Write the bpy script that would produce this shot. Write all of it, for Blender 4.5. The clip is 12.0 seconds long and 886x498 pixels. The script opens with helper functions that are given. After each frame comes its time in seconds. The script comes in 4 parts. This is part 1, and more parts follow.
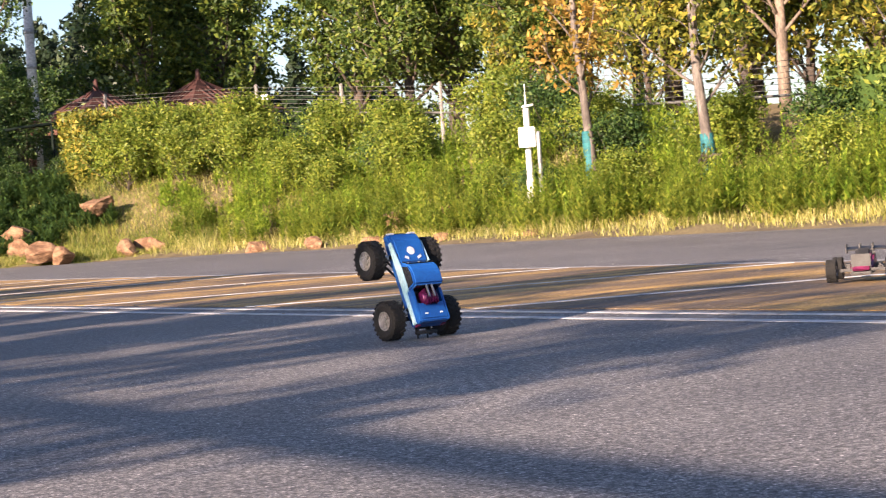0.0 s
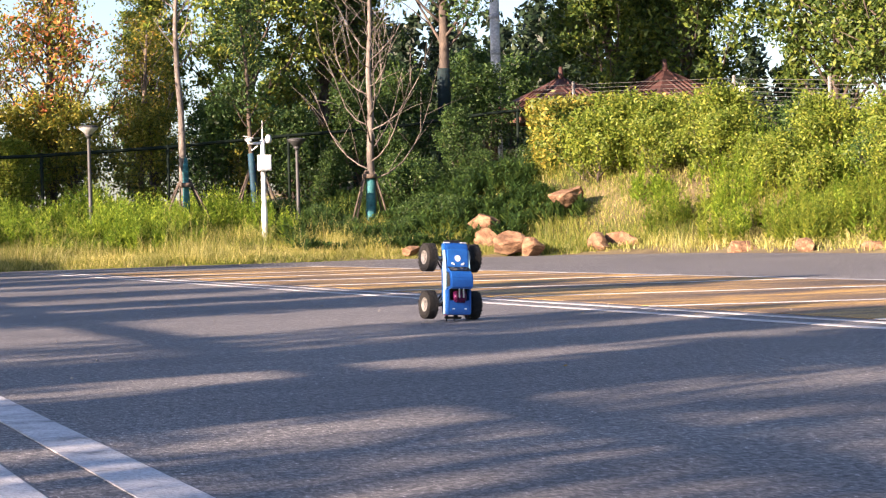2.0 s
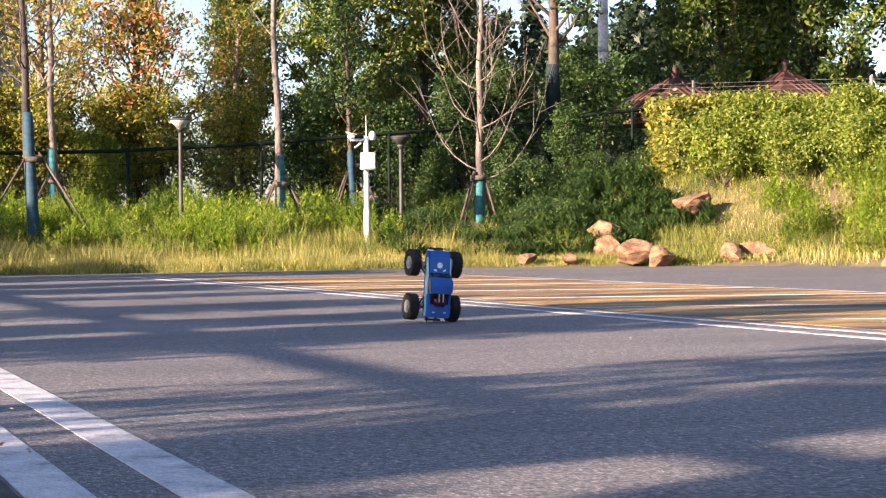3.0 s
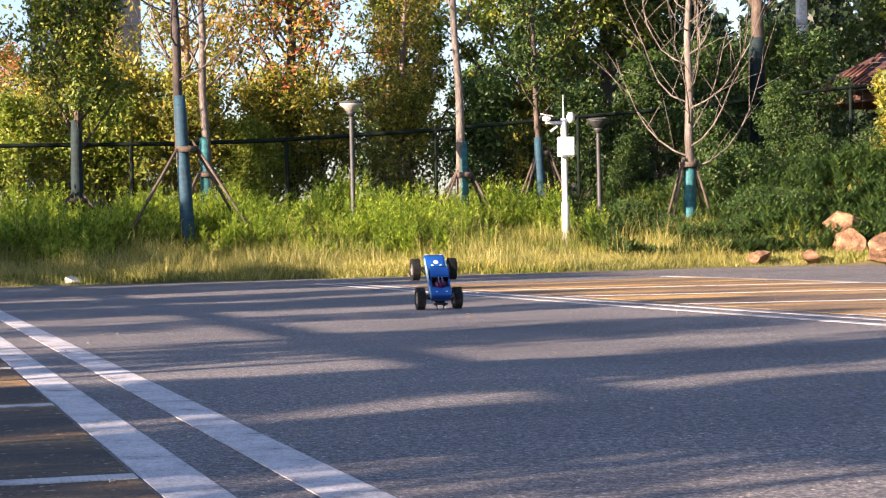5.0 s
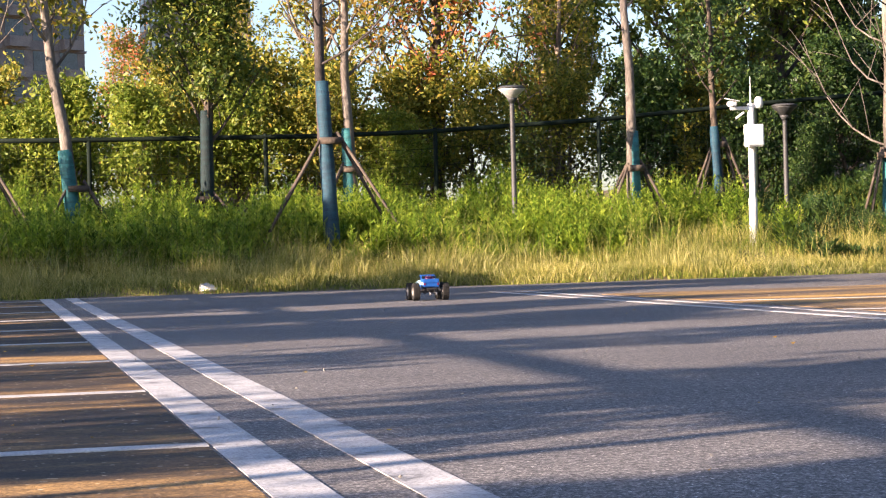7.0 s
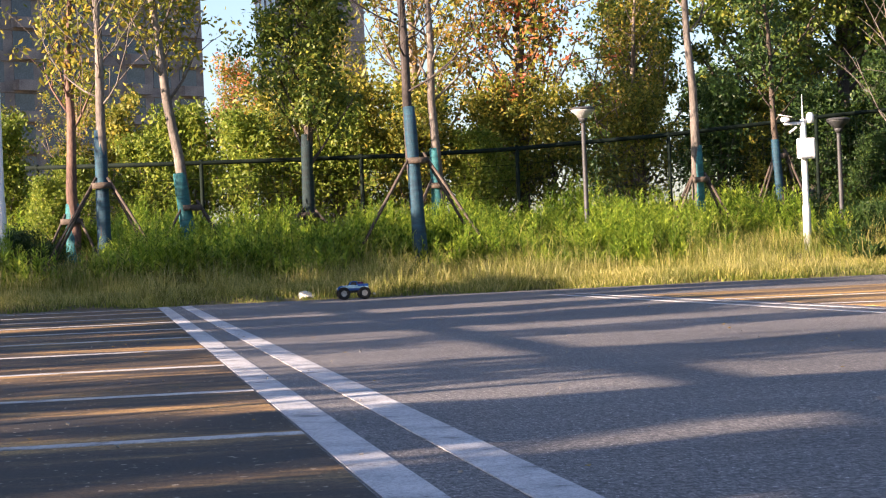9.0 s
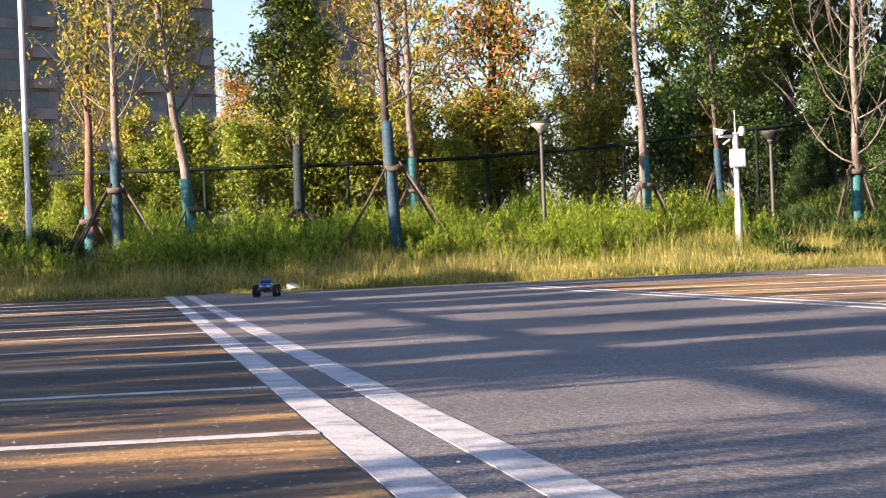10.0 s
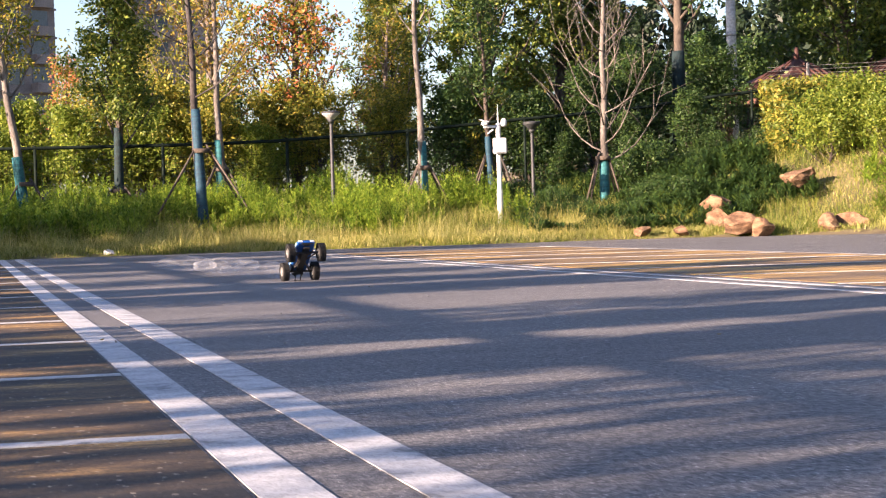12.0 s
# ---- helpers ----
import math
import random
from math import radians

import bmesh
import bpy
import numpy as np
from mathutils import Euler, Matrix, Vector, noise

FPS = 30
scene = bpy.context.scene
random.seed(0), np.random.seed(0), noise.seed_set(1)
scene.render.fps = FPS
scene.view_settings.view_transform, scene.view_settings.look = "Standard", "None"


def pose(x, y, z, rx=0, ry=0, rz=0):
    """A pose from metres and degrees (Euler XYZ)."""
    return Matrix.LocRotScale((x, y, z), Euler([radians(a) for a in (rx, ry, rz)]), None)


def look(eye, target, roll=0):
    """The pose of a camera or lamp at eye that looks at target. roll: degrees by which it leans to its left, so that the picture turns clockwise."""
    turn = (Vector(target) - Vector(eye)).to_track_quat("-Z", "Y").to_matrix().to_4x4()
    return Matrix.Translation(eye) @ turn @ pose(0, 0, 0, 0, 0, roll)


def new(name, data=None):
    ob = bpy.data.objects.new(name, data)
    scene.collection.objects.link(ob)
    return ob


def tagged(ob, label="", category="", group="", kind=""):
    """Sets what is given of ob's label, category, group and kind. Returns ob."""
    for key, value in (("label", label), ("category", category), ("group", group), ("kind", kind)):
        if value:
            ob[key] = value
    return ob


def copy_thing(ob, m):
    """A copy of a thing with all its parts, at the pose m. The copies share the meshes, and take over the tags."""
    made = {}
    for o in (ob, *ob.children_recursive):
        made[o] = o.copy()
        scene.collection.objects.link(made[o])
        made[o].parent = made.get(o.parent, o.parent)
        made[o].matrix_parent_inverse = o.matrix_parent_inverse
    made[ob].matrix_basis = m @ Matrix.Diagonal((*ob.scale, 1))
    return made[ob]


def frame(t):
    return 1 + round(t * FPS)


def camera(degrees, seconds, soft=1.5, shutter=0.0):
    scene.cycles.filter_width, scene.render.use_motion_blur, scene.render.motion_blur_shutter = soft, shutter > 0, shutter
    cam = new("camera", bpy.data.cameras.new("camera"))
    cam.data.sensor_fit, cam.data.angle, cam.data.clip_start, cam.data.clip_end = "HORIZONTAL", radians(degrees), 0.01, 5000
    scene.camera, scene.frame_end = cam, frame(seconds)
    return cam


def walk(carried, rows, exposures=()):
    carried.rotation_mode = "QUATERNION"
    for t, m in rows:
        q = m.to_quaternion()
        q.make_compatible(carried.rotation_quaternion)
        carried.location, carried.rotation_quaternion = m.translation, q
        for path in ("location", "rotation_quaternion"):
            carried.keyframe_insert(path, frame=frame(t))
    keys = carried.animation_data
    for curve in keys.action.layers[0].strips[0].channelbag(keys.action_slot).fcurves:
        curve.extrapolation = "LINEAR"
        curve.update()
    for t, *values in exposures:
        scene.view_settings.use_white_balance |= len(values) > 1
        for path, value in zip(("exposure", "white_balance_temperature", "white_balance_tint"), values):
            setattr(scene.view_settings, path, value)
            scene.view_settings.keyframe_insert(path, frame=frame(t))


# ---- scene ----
# The camera stays low over a parking lot and follows a small radio-controlled truck.
cam = camera(25.25, 12.0, soft=1.15, shutter=0.12)
ROWS = [
    (0.0, 0.065, -4.590, 0.464, -32.776, -1.078, 3.953),
    (0.5, 0.065, -4.621, 0.466, -28.275, -0.652, 3.812),
    (1.0, 0.065, -4.608, 0.462, -24.253, -0.671, 3.039),
    (1.5, 0.055, -3.873, 0.468, -21.942, -0.601, 2.494),
    (2.0, 0.045, -2.447, 0.470, -20.729, -0.536, 1.556),
    (2.5, 0.059, -1.004, 0.470, -19.784, -0.462, 0.847),
    (3.0, 0.056, 0.322, 0.470, -19.056, -0.304, 0.616),
    (5.0, 0.007, 4.834, 0.470, -15.975, -0.281, 1.267),
    (5.5, 0.002, 5.661, 0.470, -15.297, -0.460, 1.286),
    (6.0, 0.004, 6.346, 0.470, -14.647, -0.531, 1.169),
    (6.5, 0.005, 6.908, 0.470, -13.751, -0.433, 1.359),
    (7.0, 0.001, 7.992, 0.470, -12.932, -0.126, 1.520),
    (7.5, 0.006, 8.016, 0.470, -11.098, 0.316, 1.536),
    (9.5, 0.011, 3.629, 0.470, -9.286, 0.182, 2.388),
    (10.0, 0.015, 1.647, 0.470, -9.095, 0.086, 2.293),
    (10.5, 0.017, 0.080, 0.470, -10.454, -0.262, 1.929),
    (11.0, 0.020, -0.517, 0.470, -11.444, -0.274, 1.913),
    (11.5, 0.027, -1.391, 0.470, -12.281, -0.698, 1.996),
    (12.0, 0.038, -3.325, 0.470, -13.549, -0.896, 1.693),
]

def eye_pose(x, y, z, yaw, pitch, roll):
    return pose(x, y, z, 0, 0, yaw) @ pose(0, 0, 0, pitch) @ pose(0, 0, 0, 0, roll) @ pose(0, 0, 0, 90)


walk(cam, [(r[0], eye_pose(*r[1:])) for r in ROWS], [(0.0, 2.0, 6000, 23), (1.0, 2.1, 6000, 23), (2.5, 2.28, 6020, 24), (5.0, 2.22, 6020, 24), (7.5, 2.2, 6020, 22), (9.5, 2.16, 6020, 22), (11.0, 2.26, 6050, 25), (12.0, 2.26, 6050, 25)])

# ---- light ----
SUN_AZ, SUN_EL = 250.0, 17.0          # clockwise from +y, and height, in degrees
world = bpy.data.worlds.new("sky")
scene.world = world
world.use_nodes = True
wn = world.node_tree.nodes
sky = wn.new("ShaderNodeTexSky")
sky.sky_type, sky.sun_disc = "NISHITA", False
sky.sun_elevation, sky.sun_rotation = radians(SUN_EL), radians(SUN_AZ)
sky.air_density, sky.dust_density, sky.ozone_density = 1.0, 1.2, 1.6
wn["Background"].inputs["Strength"].default_value = 0.058
world.node_tree.links.new(sky.outputs[0], wn["Background"].inputs[0])
sun = new("sun", bpy.data.lights.new("sun", "SUN"))
sun.data.energy, sun.data.angle, sun.data.color = 5.0, radians(0.42), (1.0, 0.76, 0.50)
az, el = radians(SUN_AZ), radians(SUN_EL)
sun.matrix_world = look((math.sin(az) * 90, math.cos(az) * 90 + 15, math.tan(el) * 90), (0, 15, 0))


# ---- materials ----
def nodes(name):
    m = bpy.data.materials.new(name)
    m.use_nodes = True
    return m, m.node_tree.nodes, m.node_tree.links, m.node_tree.nodes["Principled BSDF"]


def ramp(n, stops):
    r = n.new("ShaderNodeValToRGB")
    els = r.color_ramp.elements
    while len(els) < len(stops):
        els.new(0.5)
    for e, (p, c) in zip(els, stops):
        e.position, e.color = p, (*c, 1)
    return r


def noise_tex(n, l, scale, detail=4.0, rough=0.55, stretch=(1, 1, 1)):
    tc, mp, t = n.new("ShaderNodeTexCoord"), n.new("ShaderNodeMapping"), n.new("ShaderNodeTexNoise")
    mp.inputs["Scale"].default_value = stretch
    l.new(tc.outputs["Object"], mp.inputs[0])
    l.new(mp.outputs[0], t.inputs["Vector"])
    t.inputs["Scale"].default_value, t.inputs["Detail"].default_value, t.inputs["Roughness"].default_value = scale, detail, rough
    return t


def mixc(n, l, kind, fac, a, b):
    m = n.new("ShaderNodeMixRGB")
    m.blend_type = kind
    for s, v in ((0, fac), (1, a), (2, b)):
        if hasattr(v, "links"):
            l.new(v, m.inputs[s])
        else:
            m.inputs[s].default_value = v if s == 0 else (*v, 1)
    return m.outputs[0]


def bump(n, l, p, height, strength, dist=0.01):
    b = n.new("ShaderNodeBump")
    b.inputs["Strength"].default_value, b.inputs["Distance"].default_value = strength, dist
    l.new(height, b.inputs["Height"])
    l.new(b.outputs[0], p.inputs["Normal"])


def surface(name, a, b, rough=0.6, metal=0.0, scale=3.0, fine=60.0, relief=0.2, grain=0.35, coat=0.0, stretch=(1, 1, 1)):
    """Two-scale surface: blotches from a to b, fine grain over them, fine relief."""
    m, n, l, p = nodes(name)
    big, small = noise_tex(n, l, scale, stretch=stretch), noise_tex(n, l, fine, 3.0, stretch=stretch)
    r = ramp(n, ((0.38, a), (0.62, b)))
    l.new(big.outputs[0], r.inputs[0])
    g = ramp(n, ((0.4, (1 - grain,) * 3), (0.6, (1 + grain * 0.3,) * 3)))
    l.new(small.outputs[0], g.inputs[0])
    l.new(mixc(n, l, "MULTIPLY", 1.0, r.outputs[0], g.outputs[0]), p.inputs["Base Color"])
    p.inputs["Roughness"].default_value, p.inputs["Metallic"].default_value = rough, metal
    p.inputs["Coat Weight"].default_value = coat
    bump(n, l, p, small.outputs[0], relief)
    return m


def leafy(name, stops, through_light=0.35, rough=0.5):
    """Leaves or blades: each island takes its own tint, with light coming through."""
    m, n, l, p = nodes(name)
    geo = n.new("ShaderNodeNewGeometry")
    r = ramp(n, stops)
    l.new(geo.outputs["Random Per Island"], r.inputs[0])
    t = noise_tex(n, l, 1.3, 2.0)
    g = ramp(n, ((0.35, (0.72, 0.76, 0.72)), (0.65, (1.15, 1.1, 1.0))))
    l.new(t.outputs[0], g.inputs[0])
    c = mixc(n, l, "MULTIPLY", 1.0, r.outputs[0], g.outputs[0])
    l.new(c, p.inputs["Base Color"])
    p.inputs["Roughness"].default_value = rough
    p.inputs["Specular IOR Level"].default_value = 0.3
    tr, mx = n.new("ShaderNodeBsdfTranslucent"), n.new("ShaderNodeMixShader")
    l.new(c, tr.inputs[0])
    mx.inputs[0].default_value = through_light
    l.new(p.outputs[0], mx.inputs[1])
    l.new(tr.outputs[0], mx.inputs[2])
    l.new(mx.outputs[0], n["Material Output"].inputs[0])
    return m


def asphalt_mat():
    m, n, l, p = nodes("asphalt")
    grain, blotch = noise_tex(n, l, 130, 2.0, 0.7), noise_tex(n, l, 0.5, 6.0, 0.6)
    streak = noise_tex(n, l, 0.9, 4.0, 0.6, (0.5, 4.0, 1))
    base = ramp(n, ((0.3, (0.082, 0.082, 0.086)), (0.7, (0.140, 0.137, 0.136))))
    mid = noise_tex(n, l, 42, 3.0, 0.7)
    gm = ramp(n, ((0.41, (0.50, 0.50, 0.52)), (0.5, (1, 1, 1)), (0.59, (1.55, 1.53, 1.50))))
    l.new(mid.outputs[0], gm.inputs[0])
    l.new(blotch.outputs[0], base.inputs[0])
    st = ramp(n, ((0.35, (0.82, 0.82, 0.84)), (0.62, (1.05, 1.05, 1.05))))
    l.new(streak.outputs[0], st.inputs[0])
    g = ramp(n, ((0.39, (0.36, 0.36, 0.38)), (0.5, (0.92, 0.92, 0.92)), (0.60, (2.1, 2.06, 2.0))))
    l.new(grain.outputs[0], g.inputs[0])
    c = mixc(n, l, "MULTIPLY", 1.0, mixc(n, l, "MULTIPLY", 1.0, base.outputs[0], gm.outputs[0]), st.outputs[0])
    fl = noise_tex(n, l, 75, 1.0, 0.5)
    chips = ramp(n, ((0.66, (1, 1, 1)), (0.71, (2.9, 2.85, 2.8))))
    l.new(fl.outputs[0], chips.inputs[0])
    c = mixc(n, l, "MULTIPLY", 1.0, c, chips.outputs[0])
    l.new(mixc(n, l, "MULTIPLY", 1.0, c, g.outputs[0]), p.inputs["Base Color"])
    p.inputs["Roughness"].default_value = 0.75
    bump(n, l, p, grain.outputs[0], 0.5, 0.006)
    return m


def bay_mat(name, stops):
    m, n, l, p = nodes(name)
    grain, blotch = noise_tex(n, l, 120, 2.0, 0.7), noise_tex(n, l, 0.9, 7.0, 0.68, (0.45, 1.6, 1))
    # stretched blotches paint sunlit gold and shaded dark into the paving colour
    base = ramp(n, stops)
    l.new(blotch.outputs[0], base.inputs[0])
    g = ramp(n, ((0.40, (0.55, 0.55, 0.55)), (0.60, (1.4, 1.4, 1.35))))
    l.new(grain.outputs[0], g.inputs[0])
    fl = noise_tex(n, l, 38, 1.0, 0.5)
    flecks = ramp(n, ((0.70, (0, 0, 0)), (0.74, (0.30, 0.27, 0.22))))
    l.new(fl.outputs[0], flecks.inputs[0])
    c = mixc(n, l, "MULTIPLY", 1.0, base.outputs[0], g.outputs[0])
    l.new(mixc(n, l, "ADD", 1.0, c, flecks.outputs[0]), p.inputs["Base Color"])
    p.inputs["Roughness"].default_value = 0.7
    p.inputs["Specular IOR Level"].default_value = 0.25
    bump(n, l, p, grain.outputs[0], 0.4, 0.005)
    return m


def paint_mat():
    m, n, l, p = nodes("road_paint")
    wear, fine = noise_tex(n, l, 6.0, 6.0, 0.7), noise_tex(n, l, 150, 2.0)
    r = ramp(n, ((0.35, (0.15, 0.155, 0.165)), (0.43, (0.37, 0.38, 0.40)), (0.52, (0.46, 0.47, 0.49)), (0.64, (0.56, 0.565, 0.57))))
    l.new(wear.outputs[0], r.inputs[0])
    g = ramp(n, ((0.40, (0.62, 0.62, 0.62)), (0.53, (1, 1, 1))))
    l.new(fine.outputs[0], g.inputs[0])
    l.new(mixc(n, l, "MULTIPLY", 1.0, r.outputs[0], g.outputs[0]), p.inputs["Base Color"])
    p.inputs["Roughness"].default_value = 0.65
    bump(n, l, p, fine.outputs[0], 0.25, 0.004)
    return m


ASPHALT, PAINT = asphalt_mat(), paint_mat()
# brown paving; the gold end stands for sunlit patches, the dark end for shade
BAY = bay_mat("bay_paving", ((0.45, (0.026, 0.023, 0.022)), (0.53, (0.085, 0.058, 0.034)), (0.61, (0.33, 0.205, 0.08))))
BAY_SUNLIT = bay_mat("bay_paving_sunlit", ((0.38, (0.070, 0.060, 0.056)), (0.50, (0.19, 0.13, 0.07)), (0.62, (0.46, 0.29, 0.09))))
SOIL = surface("verge_soil", (0.10, 0.075, 0.04), (0.20, 0.16, 0.07), 0.95, scale=0.8, fine=25, relief=0.8)
BARK_GREY = surface("bark_grey", (0.125, 0.098, 0.078), (0.27, 0.213, 0.165), 0.9, scale=4, fine=40, relief=0.7, stretch=(1, 1, 0.3))
BARK_RED = surface("bark_reddish", (0.10, 0.058, 0.045), (0.20, 0.12, 0.09), 0.85, scale=4, fine=40, relief=0.5, stretch=(1, 1, 0.3))
BARK_DUSK = surface("bark_dusky", (0.032, 0.027, 0.026), (0.075, 0.062, 0.058), 0.9, scale=4, fine=40, relief=0.6, stretch=(1, 1, 0.3))
BARK_PALE = surface("bark_pale", (0.085, 0.072, 0.062), (0.205, 0.178, 0.155), 0.85, scale=4, fine=40, relief=0.5, stretch=(1, 1, 0.3))
BARK_DARK = surface("bark_dark", (0.05, 0.04, 0.035), (0.11, 0.085, 0.065), 0.9, scale=4, fine=40, relief=0.7, stretch=(1, 1, 0.3))
WRAP_TEAL = surface("wrap_teal", (0.010, 0.095, 0.11), (0.022, 0.165, 0.18), 0.7, scale=6, fine=70, relief=0.5, stretch=(1, 1, 5))
WRAP_NAVY = surface("wrap_navy", (0.004, 0.036, 0.070), (0.009, 0.066, 0.105), 0.7, scale=6, fine=70, relief=0.5, stretch=(1, 1, 5))
# navy wrap again, with the shade on these trunks put into its colour
WRAP_SHADED = surface("wrap_shaded", (0.002, 0.013, 0.016), (0.004, 0.024, 0.028), 0.8, scale=6, fine=70, relief=0.5, stretch=(1, 1, 5))
STAKE = surface("stake_wood", (0.045, 0.035, 0.028), (0.11, 0.085, 0.065), 0.85, scale=5, fine=50, relief=0.5)
FENCE = surface("fence_green", (0.006, 0.012, 0.009), (0.011, 0.019, 0.015), 0.75, scale=4, fine=60, relief=0.1)
FENCE.node_tree.nodes["Principled BSDF"].inputs["Specular IOR Level"].default_value = 0.12   # dull weathered coating
CONCRETE = surface("post_concrete", (0.22, 0.21, 0.20), (0.33, 0.32, 0.30), 0.9, scale=5, fine=60, relief=0.3)
WIRE = surface("fence_wire", (0.14, 0.14, 0.13), (0.22, 0.22, 0.21), 0.6, 0.5, scale=9, fine=90, relief=0.1)
WHITE = surface("white_paint", (0.58, 0.60, 0.62), (0.68, 0.69, 0.70), 0.4, scale=3, fine=60, relief=0.05, grain=0.1)
MAST_WHITE = surface("mast_white", (0.62, 0.62, 0.62), (0.80, 0.80, 0.79), 0.5, scale=1.2, fine=20, relief=0.1, grain=0.25)
GALV = surface("galvanised", (0.28, 0.29, 0.30), (0.42, 0.43, 0.44), 0.45, 0.6, scale=7, fine=60, relief=0.1)
LAMPGREY = surface("lamp_grey", (0.030, 0.033, 0.036), (0.055, 0.058, 0.062), 0.6, 0.1, scale=5, fine=60, relief=0.1)
GLASSY = surface("lamp_shade", (0.34, 0.34, 0.34), (0.50, 0.50, 0.50), 0.3, scale=5, fine=60, relief=0.05, grain=0.1)
ROCK = surface("boulder", (0.13, 0.066, 0.032), (0.29, 0.175, 0.098), 0.9, scale=2.6, fine=18, relief=0.9, grain=0.5)
TILE = surface("roof_tile", (0.042, 0.016, 0.013), (0.082, 0.031, 0.023), 0.7, scale=2, fine=30, relief=0.5)
TIMBER = surface("dark_timber", (0.07, 0.03, 0.02), (0.13, 0.06, 0.04), 0.7, scale=3, fine=40, relief=0.3)
CHIMNEY_RED = surface("mast_grey", (0.42, 0.43, 0.45), (0.55, 0.56, 0.57), 0.6, scale=2, fine=30, relief=0.1)
FACADE = surface("facade", (0.17, 0.16, 0.16), (0.25, 0.235, 0.225), 0.85, scale=0.7, fine=12, relief=0.2)
PANE = surface("window_glass", (0.03, 0.04, 0.05), (0.06, 0.07, 0.09), 0.12, scale=1, fine=9, relief=0.02)

GREENS = ((0.0, (0.045, 0.080, 0.015)), (0.4, (0.105, 0.165, 0.028)), (0.75, (0.200, 0.255, 0.042)), (1.0, (0.36, 0.35, 0.06)))
LEAF_GREEN = leafy("leaf_green", GREENS)
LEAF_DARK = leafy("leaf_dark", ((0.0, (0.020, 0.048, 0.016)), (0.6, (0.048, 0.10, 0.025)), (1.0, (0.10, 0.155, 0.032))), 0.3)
LEAF_YELLOW = leafy("leaf_yellow", ((0.0, (0.10, 0.14, 0.02)), (0.45, (0.22, 0.24, 0.035)), (0.85, (0.40, 0.34, 0.05)), (1.0, (0.52, 0.33, 0.05))), 0.45)
LEAF_ORANGE = leafy("leaf_orange", ((0.0, (0.08, 0.13, 0.018)), (0.45, (0.22, 0.24, 0.035)), (0.7, (0.46, 0.28, 0.06)), (0.85, (0.58, 0.20, 0.08)), (1.0, (0.60, 0.15, 0.10))), 0.45)
LEAF_LIME = leafy("leaf_lime", ((0.0, (0.10, 0.16, 0.02)), (0.6, (0.21, 0.28, 0.035)), (1.0, (0.36, 0.38, 0.06))), 0.45)
LEAF_OLIVE = leafy("leaf_olive", ((0.0, (0.07, 0.10, 0.015)), (0.5, (0.19, 0.21, 0.03)), (0.85, (0.36, 0.33, 0.05)), (1.0, (0.48, 0.36, 0.06))), 0.42)
LEAF_HEDGE = leafy("leaf_hedge", ((0.0, (0.07, 0.11, 0.02)), (0.45, (0.17, 0.20, 0.03)), (0.85, (0.34, 0.30, 0.05)), (1.0, (0.45, 0.33, 0.06))), 0.35)
LEAF_BANK = leafy("leaf_bank", ((0.0, (0.025, 0.055, 0.012)), (0.5, (0.075, 0.125, 0.022)), (1.0, (0.18, 0.22, 0.035))), 0.3)
LEAF_RUST = leafy("leaf_rust", ((0.0, (0.168, 0.126, 0.028)), (0.5, (0.350, 0.210, 0.042)), (1.0, (0.420, 0.308, 0.070))), 0.4)
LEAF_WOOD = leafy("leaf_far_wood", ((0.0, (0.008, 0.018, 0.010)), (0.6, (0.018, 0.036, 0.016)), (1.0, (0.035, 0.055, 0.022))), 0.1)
GRASS_LUSH = leafy("grass_lush", ((0.0, (0.055, 0.095, 0.012)), (0.4, (0.14, 0.20, 0.027)), (0.8, (0.27, 0.30, 0.05)), (1.0, (0.42, 0.38, 0.11))), 0.45)
GRASS_DRY = leafy("grass_dry", ((0.0, (0.11, 0.13, 0.022)), (0.35, (0.26, 0.27, 0.06)), (0.8, (0.48, 0.44, 0.15)), (1.0, (0.62, 0.56, 0.28))), 0.4)
WEED_GREEN = leafy("weed_green", ((0.0, (0.08, 0.15, 0.016)), (0.5, (0.23, 0.36, 0.035)), (1.0, (0.48, 0.56, 0.08))), 0.5)


# ---- mesh helpers ----
def mesh_of(name, verts, faces, material, smooth=False):
    me = bpy.data.meshes.new(name)
    me.from_pydata(verts if isinstance(verts, list) else verts.tolist(), [], faces if isinstance(faces, list) else faces.tolist())
    for m in material if isinstance(material, (list, tuple)) else (material,):
        me.materials.append(m)
    if smooth:
        me.shade_smooth()
    return me


def mesh_part(name, verts, faces, material, parent=None, label="", smooth=False, at=None):
    ob = new(name, mesh_of(name, verts, faces, material, smooth))
    if parent:
        ob.parent = parent
    if at is not None:
        ob.matrix_basis = at
    return tagged(ob, label)


def part(name, bm, material, parent=None, label="", smooth=False, at=None):
    me = bpy.data.meshes.new(name)
    bm.normal_update()
    bm.to_mesh(me)
    bm.free()
    me.materials.append(material)
    if smooth:
        me.shade_smooth()
    ob = new(name, me)
    if parent:
        ob.parent = parent
    if at is not None:
        ob.matrix_basis = at
    return tagged(ob, label)


def box(sx, sy, sz, at=(0, 0, 0), bevel=0.0, turn=None, segs=2):
    bm = bmesh.new()
    bmesh.ops.create_cube(bm, size=1, matrix=Matrix.Translation(at) @ (turn or Matrix()) @ Matrix.Diagonal((sx, sy, sz, 1)))
    if bevel:
        bmesh.ops.bevel(bm, geom=bm.edges[:], offset=bevel, segments=segs, affect="EDGES", clamp_overlap=True)
    return bm


def join(*bms):
    out = bmesh.new()
    for b in bms:
        me = bpy.data.meshes.new("tmp")
        b.to_mesh(me)
        b.free()
        out.from_mesh(me)
        bpy.data.meshes.remove(me)
    return out


